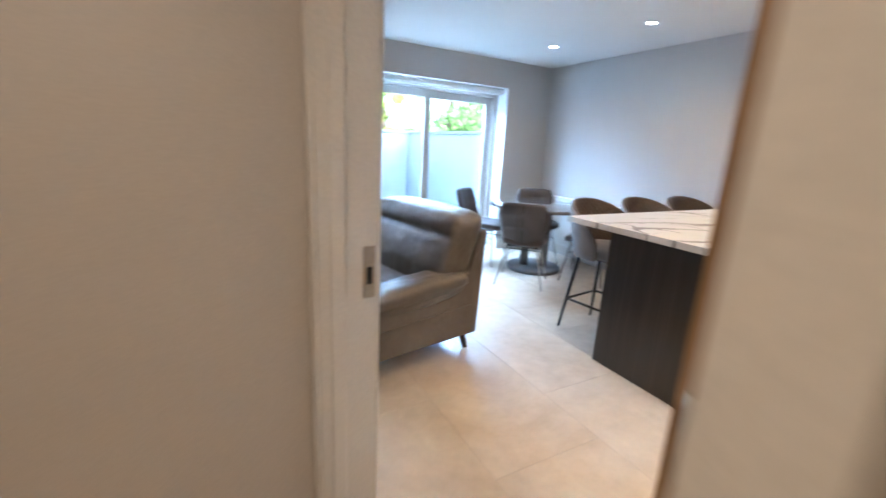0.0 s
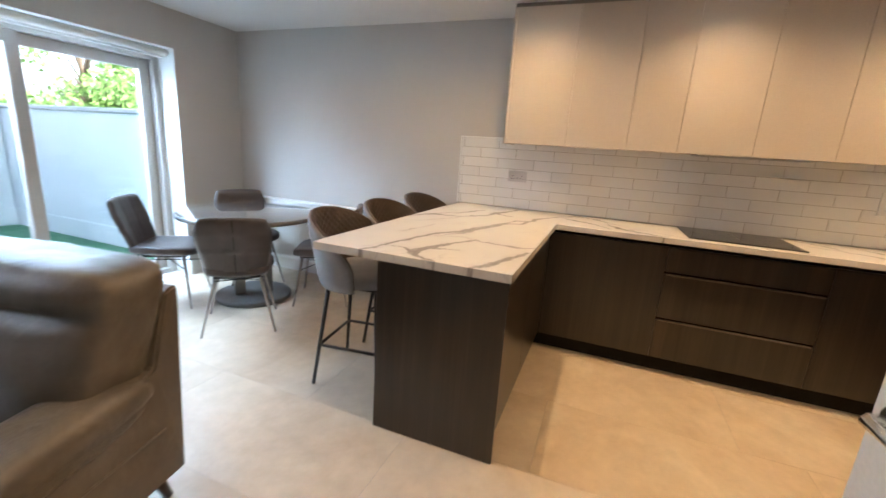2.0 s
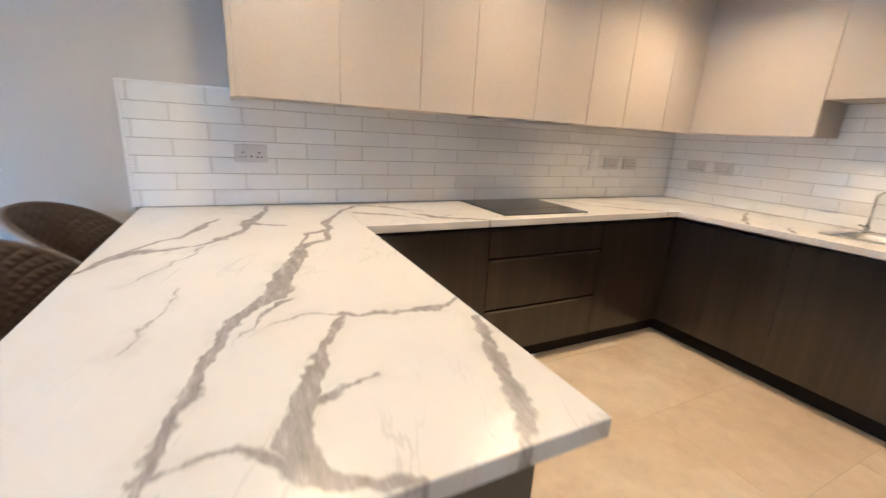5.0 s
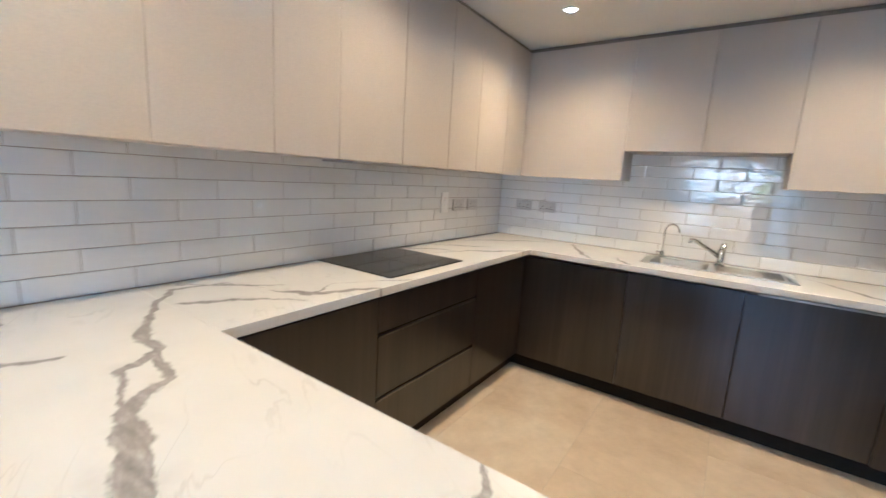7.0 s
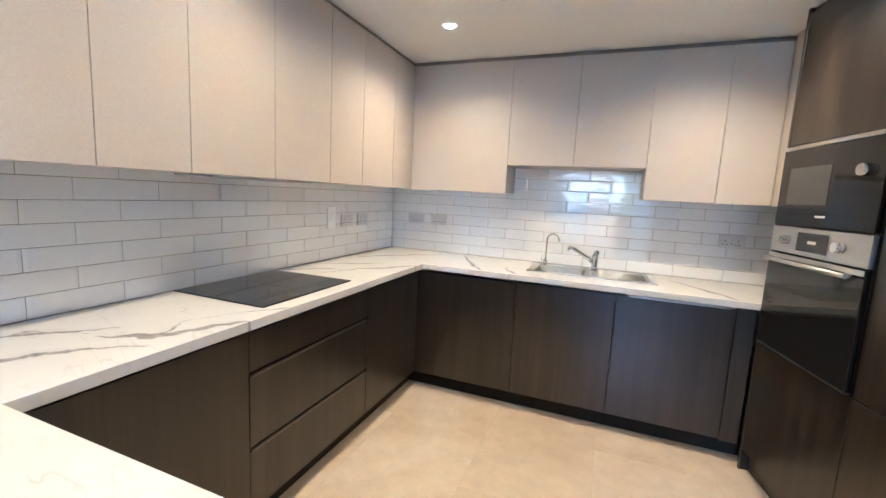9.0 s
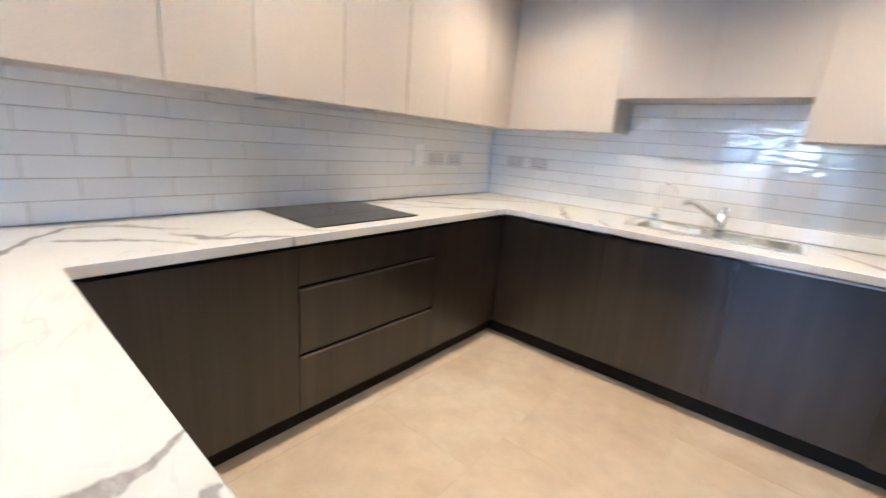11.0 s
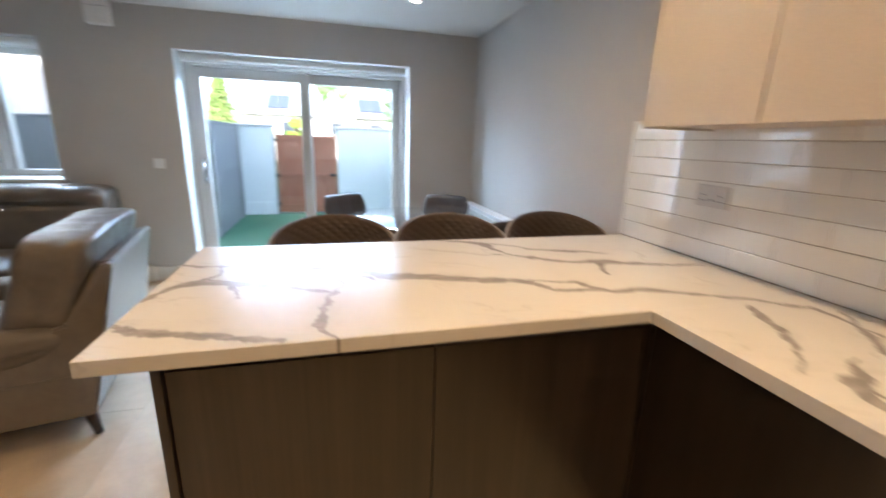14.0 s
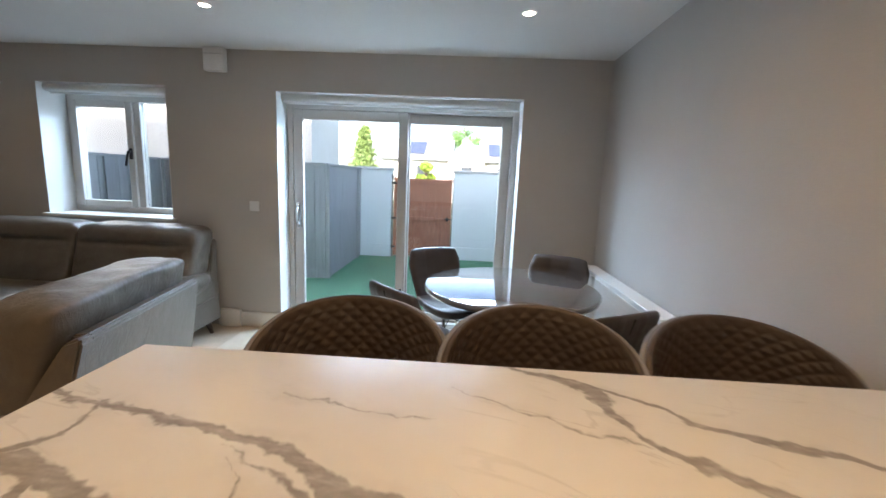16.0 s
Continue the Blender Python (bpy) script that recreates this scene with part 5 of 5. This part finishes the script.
box(hb, (gx1 - 0.10, 8.822, 0.60), (gx1 - 0.05, 8.8315, 0.67), 0.002, 1)
part("latch", hb, M_BLACKMET, g, "dark metal bolt")
for z in (0.05, 0.62, 1.30):
    part("hinge", box(B(), (gx0 - 0.05, 8.826, z - 0.02), (gx0 + 0.05, 8.8315, z + 0.02), 0.002, 1), M_BLACKMET, g)
for x in (1.765, 2.945):
    part("post", box(B(), (x, 8.83, GZ - 0.1), (x + 0.016, 8.93, 1.46), 0.003, 1), M_TBASE, g)


def fence(a, b, label):
    (x0, y0), (x1, y1) = a, b
    f = thing("garden_fence", label, "fence")
    length = math.hypot(x1 - x0, y1 - y0)
    n = max(1, round(length / 0.16))
    d = Vector((x1 - x0, y1 - y0, 0)).normalized()
    ang = math.atan2(d.y, d.x)
    f.matrix_world = pose(x0, y0, 0, 0, 0, math.degrees(ang))
    me = mesh_of("board", box(B(), (0.002, -0.012, GZ - 0.05), (length / n - 0.002, 0.012, 1.525), 0.004, 1), M_FENCE)
    for i in range(n):
        o = new("board", me)
        o.parent = f
        o.location = (length / n * i, 0, 0)
    part("top_rail", box(B(), (0, -0.03, 1.526), (length, 0.03, 1.565), 0.006), M_FENCE, f)
    for k in range(int(length / 1.7) + 1):
        x = min(length - 0.05, 1.7 * k)
        part("post", box(B(), (x, -0.045, GZ - 0.1), (x + 0.05, -0.0125, 1.5255), 0.004), M_FENCE, f)
    return f


fence((1.155, 6.78), (1.155, 8.78), "grey composite garden fence beside the lawn")
fence((-0.30, 6.78), (1.142, 6.78), "grey composite fence return facing the house")
fence((-1.90, 7.6), (-0.32, 6.8), "grey composite fence behind the window")
fence((-2.1, YN + 0.5), (-1.92, 7.55), "grey composite boundary fence")


# ---- beyond the garden ----
def house(x0, x1, y0, y1, eaves, ridge, label, windows, solar=None, gable="y"):
    hs = thing("house", label, "house")
    part("wall", box(B(), (x0, y0, GZ - 0.2), (x1, y1, eaves)), M_HOUSE, hs)
    bm = B()
    o = 0.3
    if gable == "y":      # gable looks at the garden
        xm = (x0 + x1) / 2
        tri = [(x0 - o, eaves - 0.05), (x1 + o, eaves - 0.05), (xm, ridge)]
        a = [bm.verts.new((x, y0 - 0.0, z)) for x, z in tri]
        b = [bm.verts.new((x, y1 + o, z)) for x, z in tri]
    else:
        ym = (y0 + y1) / 2
        tri = [(y0 - o, eaves - 0.05), (y1 + o, eaves - 0.05), (ym, ridge)]
        a = [bm.verts.new((x0 - o, y, z)) for y, z in tri]
        b = [bm.verts.new((x1 + o, y, z)) for y, z in tri]
    bm.faces.new(a)
    bm.faces.new(b[::-1])
    for i in range(3):
        bm.faces.new((a[i], a[(i + 1) % 3], b[(i + 1) % 3], b[i]))
    bmesh.ops.recalc_face_normals(bm, faces=bm.faces)
    roof = part("roof", bm, M_ROOF, hs)
    if gable == "y":
        xm = (x0 + x1) / 2
        bm = B()
        vs = [bm.verts.new(p) for p in ((x0, y0 - 0.02, eaves - 0.05), (x1, y0 - 0.02, eaves - 0.05), (xm, y0 - 0.02, ridge - 0.22))]
        ws = [bm.verts.new((v.co.x, y0 + 0.05, v.co.z)) for v in vs]
        bm.faces.new(vs)
        bm.faces.new(ws[::-1])
        for i in range(3):
            bm.faces.new((vs[i], vs[(i + 1) % 3], ws[(i + 1) % 3], ws[i]))
        bmesh.ops.recalc_face_normals(bm, faces=bm.faces)
        part("gable_wall", bm, M_HOUSE, hs)
    for wx, wz, ww, wh in windows:
        wd = part("window", box(B(), (wx, y0 - 0.06, wz), (wx + ww, y0 - 0.001, wz + wh)), M_PVC, hs)
        part("pane", box(B(), (wx + 0.08, y0 - 0.07, wz + 0.08), (wx + ww - 0.08, y0 - 0.061, wz + wh - 0.08)), M_HWIN, wd)
    if solar:
        sx, sw = solar
        ym = (y0 + y1) / 2
        run, rise = ym - (y0 - o), ridge - eaves + 0.05
        tilt = math.degrees(math.atan2(rise, run))
        for k in range(2):
            pn = part("solar_panel", box(B(), (0, 0, 0.03), (sw / 2 - 0.03, math.hypot(run, rise) * 0.55, 0.09)), M_SOLAR, hs)
            pn.matrix_world = pose(sx + k * sw / 2, y0 - o + run * 0.25, eaves - 0.05 + rise * 0.25, tilt, 0, 0)
    return hs


house(-3.2, 1.9, 33, 40, 2.9, 4.75, "far white house with slate roof and solar panels", [(-0.6, 1.4, 1.2, 1.1)], (-1.6, 1.6), "x")
house(1.9, 4.6, 32.6, 40, 2.9, 4.5, "far white gabled house", [(2.8, 1.5, 1.0, 1.0)], None, "y")
house(4.6, 9.2, 33, 40, 2.9, 4.75, "far white house with a solar roof", [(5.6, 1.4, 1.2, 1.1)], (5.0, 1.8), "x")
house(-9.5, -0.44, 10.5, 12.6, 5.2, 6.4, "pale rendered neighbouring house behind the fence", [], None, "x")
house(9.5, 19.0, 27, 33, 2.3, 3.9, "low white house behind the trees", [(11, 0.8, 1.2, 1.0), (14, 0.8, 1.2, 1.0)], None, "x")


def leaves(bm, rnd, centre, radius, count, size):
    for _ in range(count):
        d = Vector((rnd.gauss(0, 1), rnd.gauss(0, 1), rnd.gauss(0, 1))).normalized() * radius * rnd.random() ** 0.4
        p = Vector(centre) + Vector((d.x, d.y, d.z * 0.85))
        m = Euler((rnd.uniform(0, 6.28), rnd.uniform(0, 6.28), rnd.uniform(0, 6.28))).to_matrix()
        s = size * rnd.uniform(0.6, 1.4)
        vs = [bm.verts.new(p + m @ Vector(c)) for c in ((-s, 0, 0), (0, -s * 0.55, s * 0.12), (s, 0, 0), (0, s * 0.55, s * 0.12))]
        bm.faces.new(vs)


def tree(x, y, height, spread, material, seed, label, count=24):
    rnd = random.Random(seed)
    t = thing("tree", label, "tree", (x, y, GZ - 0.16))
    bm = tube(B(), [(0, 0, 0), (0.08, 0.03, height * 0.3), (-0.05, 0.06, height * 0.6), (0.05, 0, height * 0.88)], 0.16, 8, 0.04)
    crown = B()
    for i in range(count):
        a, hgt = rnd.uniform(0, 6.28), rnd.uniform(0.28, 1.0)
        r = spread * rnd.uniform(0.25, 1.0) * math.sin(math.pi * min(1, 0.15 + 0.8 * hgt)) ** 0.6
        c = (r * math.cos(a), r * math.sin(a), height * hgt)
        tube(bm, [(0, 0, height * hgt * 0.6), (c[0] * 0.5, c[1] * 0.5, height * hgt * 0.82), c], 0.05, 5, 0.012)
        leaves(crown, rnd, c, spread * rnd.uniform(0.25, 0.42), 190, 0.10)
    part("trunk", bm, M_BARK, t)
    part("crown", crown, material, t)


tree(7.2, 18.5, 4.6, 1.2, M_LEAF_Y, 1, "young yellow-green tree beyond the garden wall", 16)
tree(11.5, 20, 6.0, 2.6, M_LEAF, 2, "broad green tree beyond the garden wall", 30)
tree(15.5, 22, 6.6, 3.0, M_LEAF, 3, "broad green tree beyond the garden wall", 30)
tree(7.5, 26, 6.5, 2.4, M_LEAF, 4, "tall green tree behind the houses", 26)
tree(20, 24, 6.5, 3.2, M_LEAF, 6, "broad green tree beyond the garden wall", 30)
tree(3.0, 46, 7.6, 2.0, M_LEAF, 7, "green tree rising behind the far houses", 20)
tree(1.35, 20, 2.3, 0.55, M_LEAF_Y, 8, "small yellow-green shrub tree behind the gate", 12)


def conifer(x, y, height, seed, label):
    rnd = random.Random(seed)
    t = thing("conifer", label, "tree", (x, y, GZ - 0.16))
    part("trunk", tube(B(), [(0, 0, 0), (0, 0, height * 0.95)], 0.14, 8, 0.02), M_BARK, t)
    bm = B()
    for i in range(60):
        f = i / 60
        r = (1 - f) * 1.05 + 0.08
        a = rnd.uniform(0, 6.28)
        leaves(bm, rnd, (r * 0.6 * math.cos(a), r * 0.6 * math.sin(a), height * (0.25 + 0.75 * f)), 0.28 + 0.3 * r, 90, 0.08)
    part("crown", bm, M_CONIFER, t)


conifer(-2.6, 24.5, 4.4, 5, "pointed conifer beyond the back wall")

# ---- small pieces: tiles of splashback and floor ----
TW, TH = 0.2995, 0.0790


def tile_mesh(w, hgt, depth):
    """A glazed tile, its face at y 0, with rolled long edges and wider eased ends."""
    bm = B()
    e = min(0.013, 0.3 * w)
    us, vs = [0.0013, e, w - e, w - 0.0013], [0.0013, 0.0034, hgt - 0.0034, hgt - 0.0013]
    lip = lambda i, j: 0.0018 * (i in (0, 3)) + 0.0008 * (j in (0, 3))
    face = [[bm.verts.new((u, lip(i, j), v)) for j, v in enumerate(vs)] for i, u in enumerate(us)]
    for i in range(3):
        for j in range(3):
            bm.faces.new((face[i][j], face[i + 1][j], face[i + 1][j + 1], face[i][j + 1]))
    rim = [face[i][0] for i in range(4)] + [face[3][j] for j in (1, 2, 3)] + [face[i][3] for i in (2, 1, 0)] + [face[0][j] for j in (2, 1)]
    back = [bm.verts.new((p.co.x, depth, p.co.z)) for p in rim]
    for k in range(len(rim)):
        n = (k + 1) % len(rim)
        bm.faces.new((rim[n], rim[k], back[k], back[n]))
    bmesh.ops.recalc_face_normals(bm, faces=bm.faces)
    return mesh_of("tile", bm, M_TILE)


def splash(name, label, u0, u1, rows, limit, put, grout_pts, trims):
    """Rows of tiles in half bond from u0 to u1; limit(u, row) says whether a tile shows; put(ob, u, z) sets it."""
    s = tagged(thing(name, label, "wall tiles"), kind="structure")
    for k, (a, b) in enumerate(grout_pts):
        part("grout", box(B(), a, b), M_GROUT, s)
    sizes = {}
    for r in range(rows):
        u = u0 - (TW / 2 if r % 2 else 0.0) - SPLASH_SHIFT
        while u < u1:
            a, b = max(u, u0), min(u + TW, u1)
            u += TW
            if b - a < 0.012 or not limit((a + b) / 2, r):
                continue
            key = round(b - a, 3)
            if key not in sizes:
                sizes[key] = tile_mesh(b - a, TH, 0.007)
            ob = new("tile", sizes[key])
            ob.parent = s
            put(ob, a, b, WT + 0.001 + TH * r)
    for a, b in trims:
        part("edge_trim", box(B(), a, b, 0.001, 1), M_WHITE, s)
    return s


SPLASH_SHIFT = 0.2735


def place_east(ob, a, b, z):
    ob.matrix_world = pose(XE - 0.012, -a, z, 0, 0, -90)


def place_south(ob, a, b, z):
    ob.matrix_world = pose(b, YS + 0.012, z, 0, 0, 180)


splash("wall_tiles_east", "glazed white brick tiles behind the hob", -1.815, -YS, 7, lambda u, r: True, place_east,
       [((XE - 0.008, YS, WT - 0.02), (XE - 0.0005, 1.815, WT + 7 * TH))], [((XE - 0.014, 1.8155, WT + 0.0005), (XE - 0.0005, 1.825, WT + 7 * TH + 0.008)), ((XE - 0.014, 1.386, WT + 7 * TH + 0.0005), (XE - 0.0005, 1.815, WT + 7 * TH + 0.008))])
splash("wall_tiles_south", "glazed white brick tiles behind the sink", 1.15, XE - 0.013, 10, lambda u, r: r < 7 or 2.2 < u < 3.4, place_south,
       [((1.15, YS + 0.0005, WT - 0.02), (XE - 0.013, YS + 0.008, 1.70))], [])

# floor tiles: 0.61 by 1.21, joints staggered from column to column
FW, FL = 0.61, 1.21
fm = {}
stag = {3: -0.187, 2: -0.455, 1: 0.145, 4: 0.30, 0: -0.25, -1: 0.35, -2: -0.10, -3: 0.20, -4: -0.3}
for c in range(-6, 5):
    x = 3.09 + FW * (c - 3)
    off = stag.get(c, 0.1 * c)
    for k in range(-3, 5):
        y = off + FL * k
        xa, xb, ya, yb = max(x, XW), min(x + FW, XE), max(y, -3.2), min(y + FL, YN)
        if xb - xa < 0.02 or yb - ya < 0.02 or (xb < -0.9 and yb < 1.0) or (xa > 0.8 and yb < YS):
            continue
        key = (round(xb - xa, 3), round(yb - ya, 3))
        if key not in fm:
            fm[key] = mesh_of("tile", box(B(), (0.0009, 0.0009, -0.0075), (xb - xa - 0.0009, yb - ya - 0.0009, 0.0), 0.0005, 1), M_FLOOR)
        ob = new("tile", fm[key])
        ob.parent = floor
        ob.location = (xa, ya, 0)
